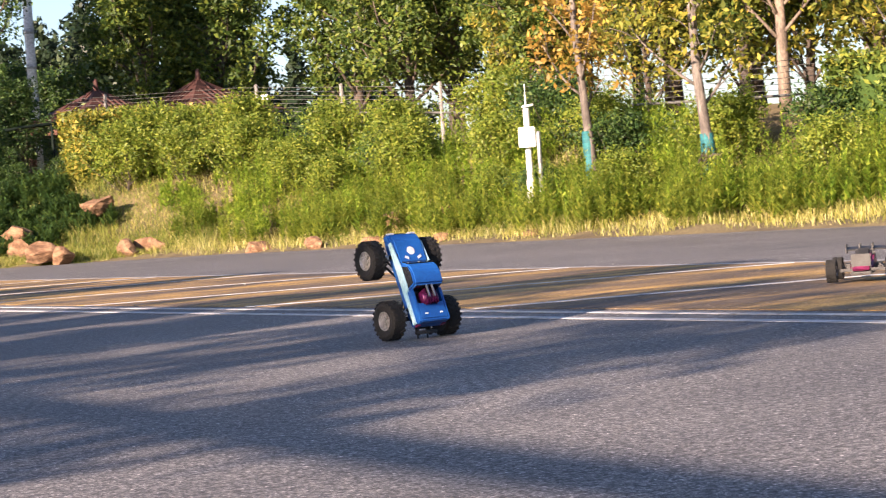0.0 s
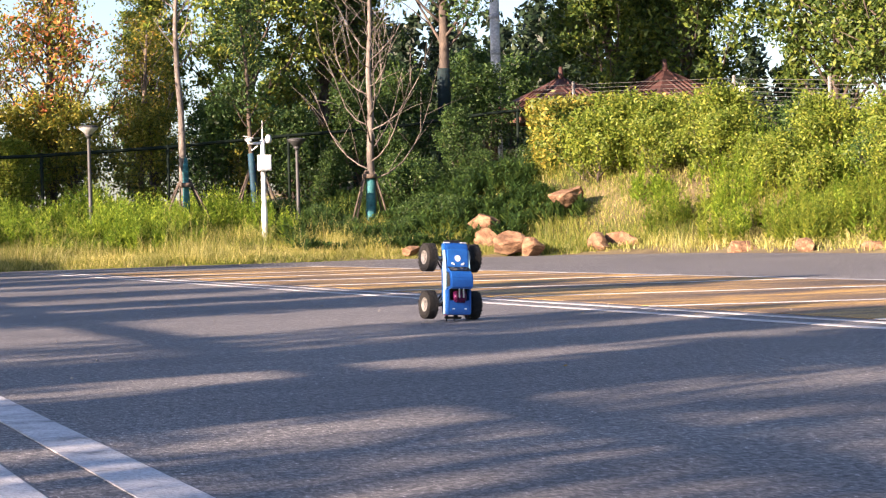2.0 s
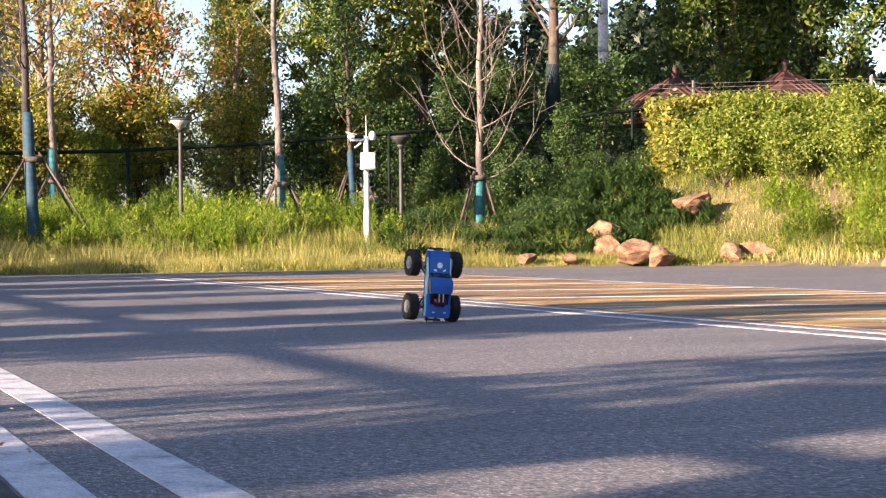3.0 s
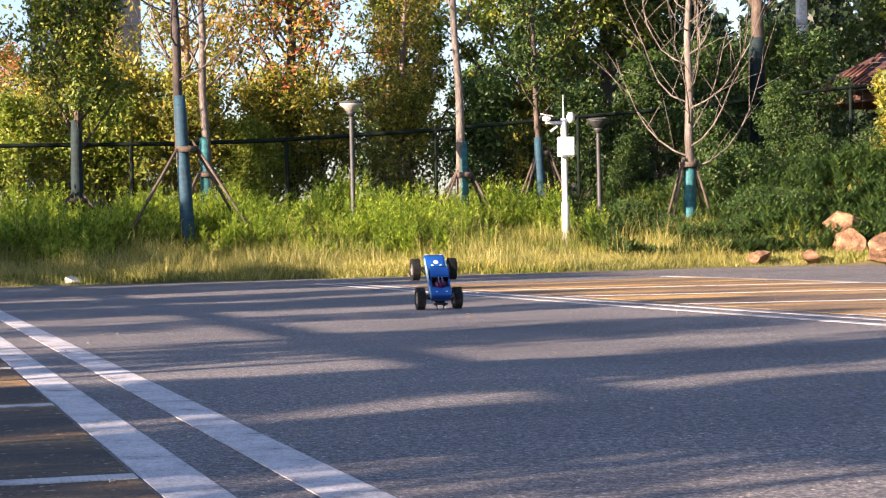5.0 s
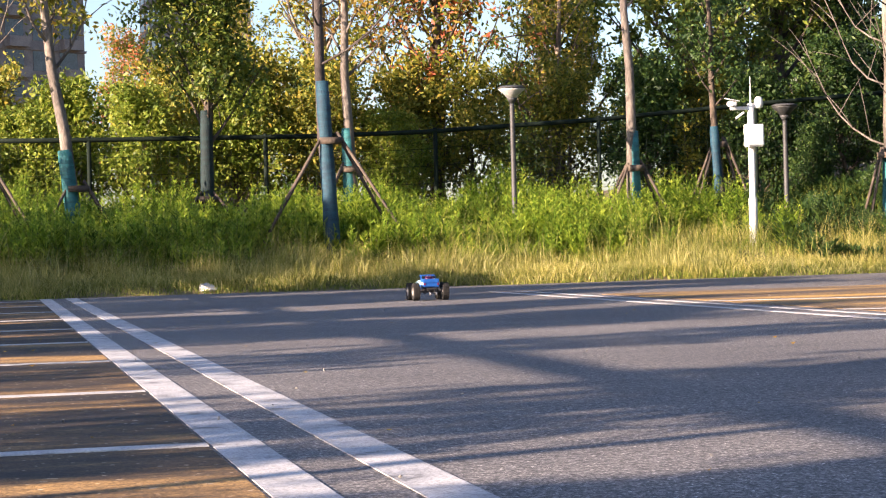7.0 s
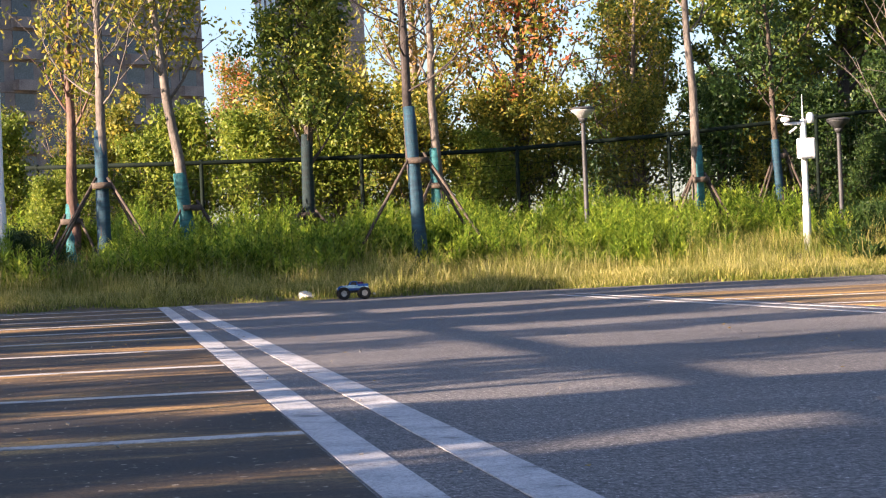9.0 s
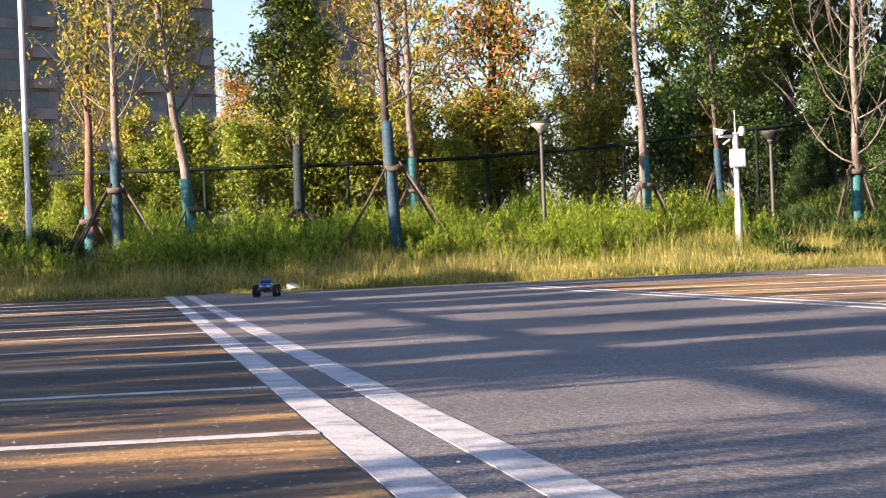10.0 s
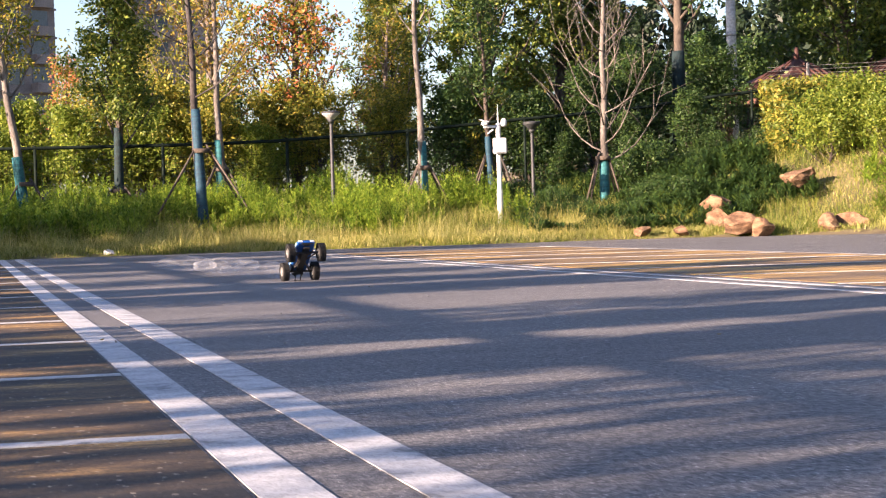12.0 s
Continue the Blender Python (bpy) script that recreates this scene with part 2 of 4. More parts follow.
def tube_arrays(points, radii, sides=8, base=0):
    """Vertices and faces of a tapered tube along points, closed at both ends."""
    P = [Vector(p) for p in points]
    verts, faces = [], []
    for i, p in enumerate(P):
        d = (P[min(i + 1, len(P) - 1)] - P[max(i - 1, 0)]).normalized()
        a = d.cross(Vector((0, 0, 1) if abs(d.z) < 0.9 else (1, 0, 0))).normalized()
        b = d.cross(a)
        for k in range(sides):
            w = 2 * math.pi * k / sides
            verts.append(p + (a * math.cos(w) + b * math.sin(w)) * radii[i])
    for i in range(len(P) - 1):
        for k in range(sides):
            k2 = (k + 1) % sides
            faces.append((base + i * sides + k, base + i * sides + k2, base + (i + 1) * sides + k2, base + (i + 1) * sides + k))
    faces.append(tuple(base + k for k in range(sides))[::-1])
    faces.append(tuple(base + (len(P) - 1) * sides + k for k in range(sides)))
    return [tuple(v) for v in verts], faces


def tubes(name, runs, material, parent=None, label="", sides=8, smooth=True):
    verts, faces = [], []
    for pts, rad in runs:
        v, f = tube_arrays(pts, rad, sides, len(verts))
        verts += v
        faces += f
    return mesh_part(name, verts, faces, material, parent, label, smooth)


def lathe(profile, sides=20, at=(0, 0, 0), caps=True):
    """A turned shape from (radius, height) pairs."""
    bm = bmesh.new()
    rings = []
    for r, z in profile:
        rings.append([bm.verts.new((at[0] + r * math.cos(2 * math.pi * k / sides), at[1] + r * math.sin(2 * math.pi * k / sides), at[2] + z)) for k in range(sides)])
    for a, b in zip(rings, rings[1:]):
        for k in range(sides):
            bm.faces.new((a[k], a[(k + 1) % sides], b[(k + 1) % sides], b[k]))
    if caps:
        bm.faces.new(rings[0][::-1])
        bm.faces.new(rings[-1])
    return bm


# ---- terrain ----
EDGE_Y, EDGE_X = 29.6, 15.2


def smooth01(v):
    v = min(1.0, max(0.0, v))
    return v * v * (3 - 2 * v)


def beyond(x, y):
    """Metres past the lot's edge, whose far corner is rounded; negative on the asphalt."""
    r = 5.0
    a, b = x - (EDGE_X - r), y - (EDGE_Y - r)
    if a > 0 and b > 0:
        return math.hypot(a, b) - r
    return max(a, b) - r


def land(x, y):
    d = beyond(x, y)
    d += 0.25 * noise.noise((x * 0.7, y * 0.7, 3.1))
    if d < 0:
        return -0.03
    h = 0.10 * smooth01(d / 0.5) + 0.34 * smooth01((d - 0.6) / 3.4) + 0.34 * smooth01((d - 3.0) / 4)
    h += 1.05 * smooth01((x - 10.5) / 6.5) * smooth01((d - 0.6) / 4.2) * smooth01((x + y - 26) / 14)
    h += 0.05 * noise.noise((x * 0.9, y * 0.9, 0.0)) * smooth01(d / 2)
    return h


def grid_axis(lo, hi, step, far):
    inner = list(np.arange(lo, hi + 1e-6, step))
    out, d = [], step
    while not out or out[-1] < far:
        d *= 1.7
        out.append((out[-1] if out else 0) + d)
    return [lo - v for v in reversed(out)] + inner + [hi + v for v in out]


def make_ground():
    xs, ys = grid_axis(-12, 44, 0.5, 1500), grid_axis(-4, 62, 0.5, 1500)
    verts = [(float(x), float(y), land(x, y)) for y in ys for x in xs]
    w = len(xs)
    faces = [(j * w + i, j * w + i + 1, (j + 1) * w + i + 1, (j + 1) * w + i) for j in range(len(ys) - 1) for i in range(w - 1)]
    tagged(mesh_part("ground", verts, faces, SOIL, smooth=True), "dry brown verge soil under grass and weeds", "ground", kind="structure")


make_ground()


def flat(name, pts, z, material, thick, label, category, parent=None):
    n = len(pts)
    verts = [(x, y, z) for x, y in pts] + [(x, y, z - thick) for x, y in pts]
    faces = [tuple(range(n)), tuple(range(2 * n - 1, n - 1, -1))] + [(i, i + n, (i + 1) % n + n, (i + 1) % n) for i in range(n)]
    ob = mesh_part(name, verts, faces, material, parent)
    return tagged(ob, label, category, kind="structure")


corner = [(EDGE_X - 5 + 5 * math.sin(a), EDGE_Y - 5 + 5 * math.cos(a)) for a in [math.pi / 2 * k / 12 for k in range(13)]]
flat("road", [(-70, -70), (-70, EDGE_Y), *corner, (EDGE_X, -70)], 0.0, ASPHALT, 0.025, "grey worn asphalt of a parking lot aisle", "road")


def strip(x0, y0, x1, y1, w, name="road_marking", z=0.0035, label="worn white painted line on asphalt"):
    d = Vector((x1 - x0, y1 - y0)).normalized()
    nx, ny = -d.y * w / 2, d.x * w / 2
    flat(name, [(x0 + nx, y0 + ny), (x1 + nx, y1 + ny), (x1 - nx, y1 - ny), (x0 - nx, y0 - ny)][::-1], z, PAINT, 0.0025, label, "road marking")


BAY_L, BAY_R = 1.95, 2.33
# bays beside the aisle: paving with painted sun streaks, separators and double edge lines
flat("pavement_1", [(0.50, -12), (0.50, 29.0), (-9, 29.0), (-9, -12)][::-1], 0.004, BAY, 0.003, "brown paving of parking bays with painted sunlit and shaded patches", "pavement")
flat("pavement_2", [(8.45, -2), (8.45, 24.5), (5.2, 24.5), (5.2, -2)], 0.004, BAY_SUNLIT, 0.003, "yellowish brown paving of parking bays with painted sunlit streaks", "pavement")
strip(0.572, -12, 0.572, 29.4, 0.123)
strip(0.842, -12, 0.842, 29.4, 0.123)
strip(4.80, -6, 4.74, 26.5, 0.07)
strip(5.06, -6, 5.00, 26.5, 0.06)
strip(8.50, -2, 8.50, 25.5, 0.10)
for k in range(-12, 9):
    y = 12.75 + BAY_L * k
    strip(-8.8, y, 0.50, y, 0.085, z=0.0068)
for k in range(-1, 8):
    y = 5.4 + BAY_R * k
    strip(5.15, y, 8.42, y - 0.95, 0.07, z=0.0068)


# ---- plants ----
def leaf_cloud(rng, centres, radii, counts, size, squash=0.8, shell=0.55, droop=0.0):
    """Rhombic leaves scattered through ellipsoid clumps: arrays of vertices and faces."""
    c = np.repeat(np.array(centres, float), counts, axis=0)
    r = np.repeat(np.array(radii, float), counts)
    n = len(c)
    d = rng.normal(size=(n, 3))
    d /= np.linalg.norm(d, axis=1)[:, None]
    rad = shell + (1 - shell) * rng.random(n) ** 0.7
    rad *= rng.uniform(0.72, 1.12, n)
    p = c + d * (r * rad)[:, None] * np.array([1, 1, squash])
    u = rng.normal(size=(n, 3)) + d * 0.4
    u[:, 2] -= droop
    u /= np.linalg.norm(u, axis=1)[:, None]
    v = np.cross(u, rng.normal(size=(n, 3)))
    v /= np.linalg.norm(v, axis=1)[:, None]
    s = size * rng.uniform(0.6, 1.35, n)[:, None]
    verts = np.stack([p - u * s, p + v * s * 0.45, p + u * s, p - v * s * 0.45], 1).reshape(-1, 3)
    faces = np.arange(4 * n).reshape(n, 4)
    return verts, faces


def blades(name, rng, xy, height, width, material, lean=0.35, label="", category="grass"):
    """Bent tapered blades rooted at the points xy; one object."""
    n = len(xy)
    z = np.array([land(x, y) for x, y in xy]) - 0.02
    a = rng.uniform(0, 2 * np.pi, n)
    h = height * rng.uniform(0.4, 1.25, n) * np.array([1 + 0.75 * noise.noise((x * 0.8, y * 0.8, 11)) for x, y in xy])
    side = np.stack([np.cos(a), np.sin(a), np.zeros(n)], 1) * (width * rng.uniform(0.6, 1.4, n))[:, None]
    b = rng.uniform(0, 2 * np.pi, n)
    ln = np.stack([np.cos(b), np.sin(b), np.zeros(n)], 1) * (h * rng.uniform(0.05, lean, n))[:, None]
    root = np.column_stack([xy, z])
    mid = root + ln * 0.35 + np.column_stack([np.zeros((n, 2)), h * 0.6])
    tip = root + ln + np.column_stack([np.zeros((n, 2)), h])
    verts = np.stack([root - side, root + side, mid + side * 0.7, mid - side * 0.7, tip], 1).reshape(-1, 3)
    k = np.arange(n)[:, None] * 5
    faces = (k + np.array([0, 1, 2, 3])).tolist() + (k + np.array([3, 2, 4])).tolist()
    ob = mesh_part(name, verts, faces, material)
    return tagged(ob, label, category, kind="stuff")


def scatter(rng, n, x0, x1, y0, y1, lo, hi):
    """Random points whose distance past the lot's edge is between lo and hi."""
    out = []
    while len(out) < n:
        x, y = rng.uniform(x0, x1), rng.uniform(y0, y1)
        if lo < beyond(x, y) + 0.3 * noise.noise((x * 1.3, y * 1.3, 7)) < hi:
            out.append((x, y))
    return np.array(out)


def limbs(rng, base, height, r0, n, start, reach, rise, wander=0.12, twigs=3, curl=0.16, joints=4, tilt=None):
    """A leading trunk with limbs and twigs as tube runs, and the places where leaves may grow."""
    sway = Vector((rng.normal() * 0.05 * height, rng.normal() * 0.05 * height, height))
    top = Vector(base) + (Vector((*tilt, height)) if tilt else sway)
    pts = [Vector(base).lerp(top, k / 8) + Vector((rng.normal() * 0.02, rng.normal() * 0.02, 0)) * (k > 0) for k in range(9)]
    runs, tips = [(pts, [r0 * (1 - 0.75 * k / 8) for k in range(9)])], []
    for i in range(n):
        f = start + (1 - start) * (i + 0.5 * rng.random()) / n
        o = pts[0].lerp(pts[-1], f)
        a = i * 2.4 + rng.normal() * 0.4
        ln = reach * (1.15 - 0.75 * f) * rng.uniform(0.7, 1.2)
        d = Vector((math.cos(a), math.sin(a), rise * rng.uniform(0.6, 1.4)))
        q = [o]
        for s in range(joints):
            d = (d + Vector((rng.normal() * wander, rng.normal() * wander, curl))).normalized()
            q.append(q[-1] + d * ln / joints)
        rr = r0 * (1 - 0.75 * f) * (0.36 if joints < 6 else 0.24)
        runs.append((q, [rr * (1 - 0.8 * s / joints) for s in range(joints + 1)]))
        tips += [q[joints // 2], q[joints - 1], q[joints]]
        for t in range(twigs):
            o2 = q[1 + (t % (joints - 1))]
            d2 = (d + Vector((rng.normal() * 0.7, rng.normal() * 0.7, rng.normal() * 0.35 + 0.2))).normalized()
            e = o2 + d2 * ln * rng.uniform(0.25, 0.5)
            runs.append(([o2, o2.lerp(e, 0.5) + Vector((0, 0, 0.03)), e], [rr * 0.4, rr * 0.28, rr * 0.1]))
            tips.append(e)
    tips.append(pts[-1])
    return pts, runs, tips


def tree(name, label, seed, at, height, r0, bark, leaves, leaf_n, leaf_size, clump, n_limbs=12, start=0.4, reach=1.3, rise=0.7,
         wrap=None, wrap_top=1.6, stake_top=0.0, stake_spread=0.9, category="tree", group="", squash=0.8, twigs=3, curl=0.16, joints=4, tilt=None):
    """One tree: trunk with limbs, crown of many leaves, tied wrap and wooden props where it has them."""
    rng = np.random.default_rng(seed)
    root = tagged(new(name), label, category, group)
    root.matrix_basis = pose(*at)
    pts, runs, tips = limbs(rng, (0, 0, -0.15), height, r0, n_limbs, start, reach, rise, twigs=twigs, curl=curl, joints=joints, tilt=tilt)
    tubes("trunk", runs, bark, root, sides=7)
    if leaf_n:
        keep = [t for t in tips if rng.random() < 0.85]
        cnt = np.maximum(1, rng.poisson(leaf_n / len(keep), len(keep)))
        rad = clump * rng.uniform(0.55, 1.25, len(keep))
        v, f = leaf_cloud(rng, [tuple(t) for t in keep], rad, cnt, leaf_size, squash, 0.25, 0.3)
        mesh_part("crown", v, f, leaves, root)
    if wrap:
        lo, hi = pts[0], pts[0].lerp(pts[-1], (wrap_top + 0.15) / height)
        q = [lo.lerp(hi, k / 6) for k in range(7)]
        tubes("trunk_wrap", [(q, [r0 * 1.13 * (1 - 0.75 * (wrap_top / height) * k / 6) + 0.006 * (k % 2) for k in range(7)])], wrap, root, "wound cloth trunk wrap", sides=12)
    if stake_top:
        tubes("tie", [([(0, 0, stake_top - 0.05), (0, 0, stake_top + 0.03)], [r0 * 1.7, r0 * 1.7])], STAKE, root, sides=10)
        for a in (-0.38, 0.45, math.pi - 0.42, math.pi + 0.36):
            a += rng.normal() * 0.1
            e = Vector((math.cos(a), math.sin(a), 0))
            ft = e * stake_spread
            ft.z = -0.12
            tubes("prop", [([tuple(e * r0 * 0.9 + Vector((0, 0, stake_top + 0.10))), tuple(ft)], [0.019, 0.023])], STAKE, root, sides=7)
    return root


def on_land(x, y):
    return (x, y, land(x, y))


YOUNG = "young staked trees on the verge"
tree("young_tree", "slim young tree with thinning yellow leaves and navy wrap", 11, on_land(-0.10, 32.8), 6.5, 0.09, BARK_PALE, LEAF_YELLOW, 900, 0.045, 0.30, 20, 0.36, 2.2, 0.4, WRAP_NAVY, 2.0, 1.25, 1.0, group=YOUNG, twigs=6, curl=0.2, joints=7, tilt=(0.0, 0.1))
tree("young_tree", "reddish young tree with sparse yellow-green leaves", 12, on_land(-0.56, 34.5), 4.6, 0.10, BARK_RED, LEAF_YELLOW, 1500, 0.05, 0.34, 12, 0.42, 1.3, 1.1, WRAP_TEAL, 0.85, 0.6, 0.5, group=YOUNG, tilt=(0.1, 0.0))
tree("young_tree", "leaning young tree with sparse yellow leaves", 13, on_land(1.16, 34.4), 6.5, 0.095, BARK_PALE, LEAF_YELLOW, 5600, 0.048, 0.42, 20, 0.36, 1.7, 0.9, WRAP_TEAL, 1.25, 0.75, 0.68, group=YOUNG, tilt=(-0.75, 0.0))
tree("young_tree", "dense green young tree with dark wrapped trunk", 14, on_land(2.92, 35.0), 5.4, 0.09, BARK_DARK, LEAF_GREEN, 17000, 0.045, 0.36, 30, 0.24, 1.55, 1.3, WRAP_SHADED, 1.7, 0.5, 0.68, group=YOUNG, tilt=(0.1, 0.0))
tree("young_tree", "tall bare-limbed young tree with long navy wrap", 15, on_land(4.27, 32.8), 6.6, 0.093, BARK_DUSK, LEAF_YELLOW, 200, 0.045, 0.3, 18, 0.38, 3.0, 0.25, WRAP_NAVY, 2.2, 1.45, 1.15, group=YOUNG, twigs=5, curl=0.22, joints=7, tilt=(-0.27, 0.0))
tree("young_tree", "thin young tree with orange and yellow leaves", 16, on_land(4.84, 34.6), 6.3, 0.085, BARK_PALE, LEAF_RUST, 1700, 0.048, 0.35, 16, 0.36, 1.6, 0.8, WRAP_TEAL, 1.5, 0.95, 0.68, group=YOUNG, tilt=(-0.06, 0.0))
tree("young_tree", "pale young tree with teal wrap and few leaves", 17, on_land(8.65, 33.8), 6.5, 0.085, BARK_PALE, LEAF_LIME, 900, 0.048, 0.4, 12, 0.5, 1.5, 0.6, WRAP_TEAL, 1.45, 0.95, 0.68, group=YOUNG, tilt=(-0.1, 0.0))
tree("young_tree", "bare pale young tree with bright teal wrap", 18, on_land(12.02, 33.0), 6.2, 0.085, BARK_PALE, LEAF_RUST, 0, 0.05, 0.3, 30, 0.17, 2.3, 0.10, WRAP_TEAL, 0.95, 1.0, 0.42, group=YOUNG, twigs=6, curl=0.30, joints=7, tilt=(0.1, 0.0))
tree("young_tree", "young tree with dark wrapped trunk beside the lamp", 22, on_land(10.35, 35.0), 4.4, 0.07, BARK_DARK, LEAF_DARK, 2600, 0.045, 0.35, 14, 0.4, 1.1, 0.9, WRAP_NAVY, 1.4, 1.15, 0.6, group=YOUNG)
tree("young_tree", "young tree on the bank with rusty yellow leaves", 19, on_land(17.4, 18.2), 5.2, 0.08, BARK_PALE, LEAF_RUST, 3200, 0.055, 0.42, 16, 0.25, 1.2, 1.0, WRAP_TEAL, 0.95, 0.0, 0.8, group=YOUNG)
tree("young_tree", "young tree on the bank with yellowing leaves and props", 20, on_land(17.0, 15.1), 5.2, 0.09, BARK_PALE, LEAF_OLIVE, 3200, 0.055, 0.42, 16, 0.28, 1.4, 1.0, WRAP_TEAL, 1.0, 0.7, 0.7, group=YOUNG)
tree("young_tree", "young tree on the bank with golden leaves", 21, on_land(17.2, 11.3), 5.2, 0.09, BARK_PALE, LEAF_OLIVE, 3600, 0.055, 0.45, 16, 0.28, 1.4, 1.0, WRAP_TEAL, 1.0, 0.7, 0.7, group=YOUNG)

BEHIND = "trees behind the fence"
dark_tree = tree("broadleaf_tree", "tall dark green tree with heavy crown", 31, on_land(15.17, 37.2), 8.0, 0.15, BARK_DARK, LEAF_DARK, 15000, 0.06, 0.48, 34, 0.34, 2.3, 0.8, WRAP_SHADED, 2.3, group=BEHIND, tilt=(0.0, 0.0))
green_tree = tree("broadleaf_tree", "dense green broadleaf tree behind the fence", 32, on_land(11.2, 38.4), 7.0, 0.15, BARK_DARK, LEAF_GREEN, 21000, 0.058, 0.42, 36, 0.24, 2.5, 0.8, group=BEHIND, tilt=(0.1, 0.0))
orange_tree = tree("broadleaf_tree", "autumn tree with orange and red leaf clusters", 33, on_land(7.0, 38.6), 5.4, 0.14, BARK_DARK, LEAF_ORANGE, 9000, 0.052, 0.42, 30, 0.22, 2.2, 0.8, group=BEHIND, tilt=(0.0, 0.0))
bank_tree = tree("broadleaf_tree", "broad dense green tree above the bank", 38, on_land(24.4, 36.6), 6.8, 0.16, BARK_DARK, LEAF_BANK, 27000, 0.075, 0.62, 34, 0.14, 2.7, 0.75, group=BEHIND)
yellow_tree = tree("broadleaf_tree", "yellow-green tree with thinning airy crown", 34, on_land(5.2, 39.0), 5.6, 0.13, BARK_GREY, LEAF_YELLOW, 5000, 0.05, 0.42, 28, 0.22, 2.2, 0.9, group=BEHIND)
lime_shrub = tree("shrub", "bushy lime-green shrub behind the fence", 35, on_land(2.2, 37.4), 1.9, 0.05, BARK_DARK, LEAF_LIME, 9000, 0.04, 0.3, 26, 0.08, 1.1, 0.9, category="shrub", group="shrubs behind the fence")
olive_shrub = tree("shrub", "rounded olive-yellow shrub behind the fence", 36, on_land(7.4, 37.8), 2.3, 0.05, BARK_DARK, LEAF_OLIVE, 7500, 0.042, 0.32, 28, 0.06, 1.25, 0.9, category="shrub", group="shrubs behind the fence")
dusk_shrub = tree("shrub", "dark green thicket shrub behind the fence", 37, on_land(10.0, 37.2), 2.2, 0.05, BARK_DARK, LEAF_DARK, 9000, 0.042, 0.32, 26, 0.05, 1.2, 0.9, category="shrub", group="shrubs behind the fence")


def again(src, x, y, turn, s=1.0):
    ob = copy_thing(src, pose(x, y, land(x, y), 0, 0, turn))
    ob.scale = (s, s, s)
    return ob


for src, spots in (
        (green_tree, ((13.2, 39.6, 80, 1.0), (9.6, 40.5, 200, 0.72), )),
        (bank_tree, ((21.2, 41.0, 130, 1.0), (22.4, 40.0, 20, 1.0), (25.0, 33.4, 300, 0.95), (27.0, 36.0, 60, 1.05), (25.5, 30.0, 170, 0.95), (23.4, 27.0, 10, 0.85), (26.0, 24.0, 100, 1.0), (22.6, 22.4, 60, 0.8), (24.5, 19.0, 210, 0.9), (22.2, 17.2, 190, 0.72), (24.2, 14.6, 155, 0.85), (22.0, 12.6, 290, 0.72), (23.5, 10, 45, 0.85), (23, 7.0, 0, 0.8), (27.0, 28.0, 233, 1.0), (22.8, 31.5, 80, 0.85), (21.9, 25.0, 200, 0.7), (21.6, 19.6, 330, 0.66), (21.4, 14.8, 120, 0.62), (21.2, 10.4, 20, 0.62))),
        (dark_tree, ((14.0, 39.6, 30, 0.85),  (28.5, 33, 70, 0.9), (27, 29, 190, 0.85), (26.0, 16, 290, 0.75))),
        (orange_tree, ((2.4, 43, 20, 0.62),)),
        (yellow_tree, ((8.7, 38.2, 70, 0.72), (-0.4, 42, 310, 0.55), (3.9, 40.0, 20, 0.62), (21.0, 13.0, 40, 0.9), (21.5, 18.5, 140, 0.85))),
        (lime_shrub, ((0.6, 37.3, 50, 0.85), (-1.7, 37.2, 140, 1.0), (3.6, 37.6, 220, 1.0), (-0.6, 37.0, 300, 0.7), (-0.9, 35.2, 10, 0.55), (1.3, 38.6, 75, 1.1), (6.0, 37.2, 20, 0.8), (12.4, 37.4, 90, 0.8))),
        (olive_shrub, ((8.8, 37.4, 60, 0.95), (10.8, 37.4, 150, 0.9), (6.3, 38.0, 250, 1.0), (12.0, 38.4, 330, 1.0), (5.0, 37.6, 110, 1.0), (4.3, 38.6, 40, 1.1), (2.9, 39.0, 190, 1.1), (0.2, 39.2, 280, 1.0), (-2.0, 38.6, 30, 1.0), (21.6, 25.5, 180, 1.3), (21.2, 21.5, 20, 1.3), (21, 16, 130, 1.3), (20.4, 12.6, 210, 1.3), (20.2, 9.2, 30, 1.3), (22.8, 19.3, 70, 1.9), (23.4, 17.0, 170, 2.0), (24.0, 22.2, 270, 2.0), (22.6, 14.6, 20, 1.8))),
        (dusk_shrub, ((11.6, 36.8, 60, 0.9), (13.0, 36.6, 160, 1.0), (14.2, 36.9, 250, 1.0), (15.9, 36.6, 200, 0.9), (12.2, 36.0, 10, 0.5), (13.4, 35.4, 120, 0.55), (14.6, 35.0, 210, 0.6), *((x, 43 + (x * 7) % 3, x * 40, 1.25) for x in range(4, 22, 2))))):
    for x, y, turn, s in spots:
        again(src, x, y, turn, s)


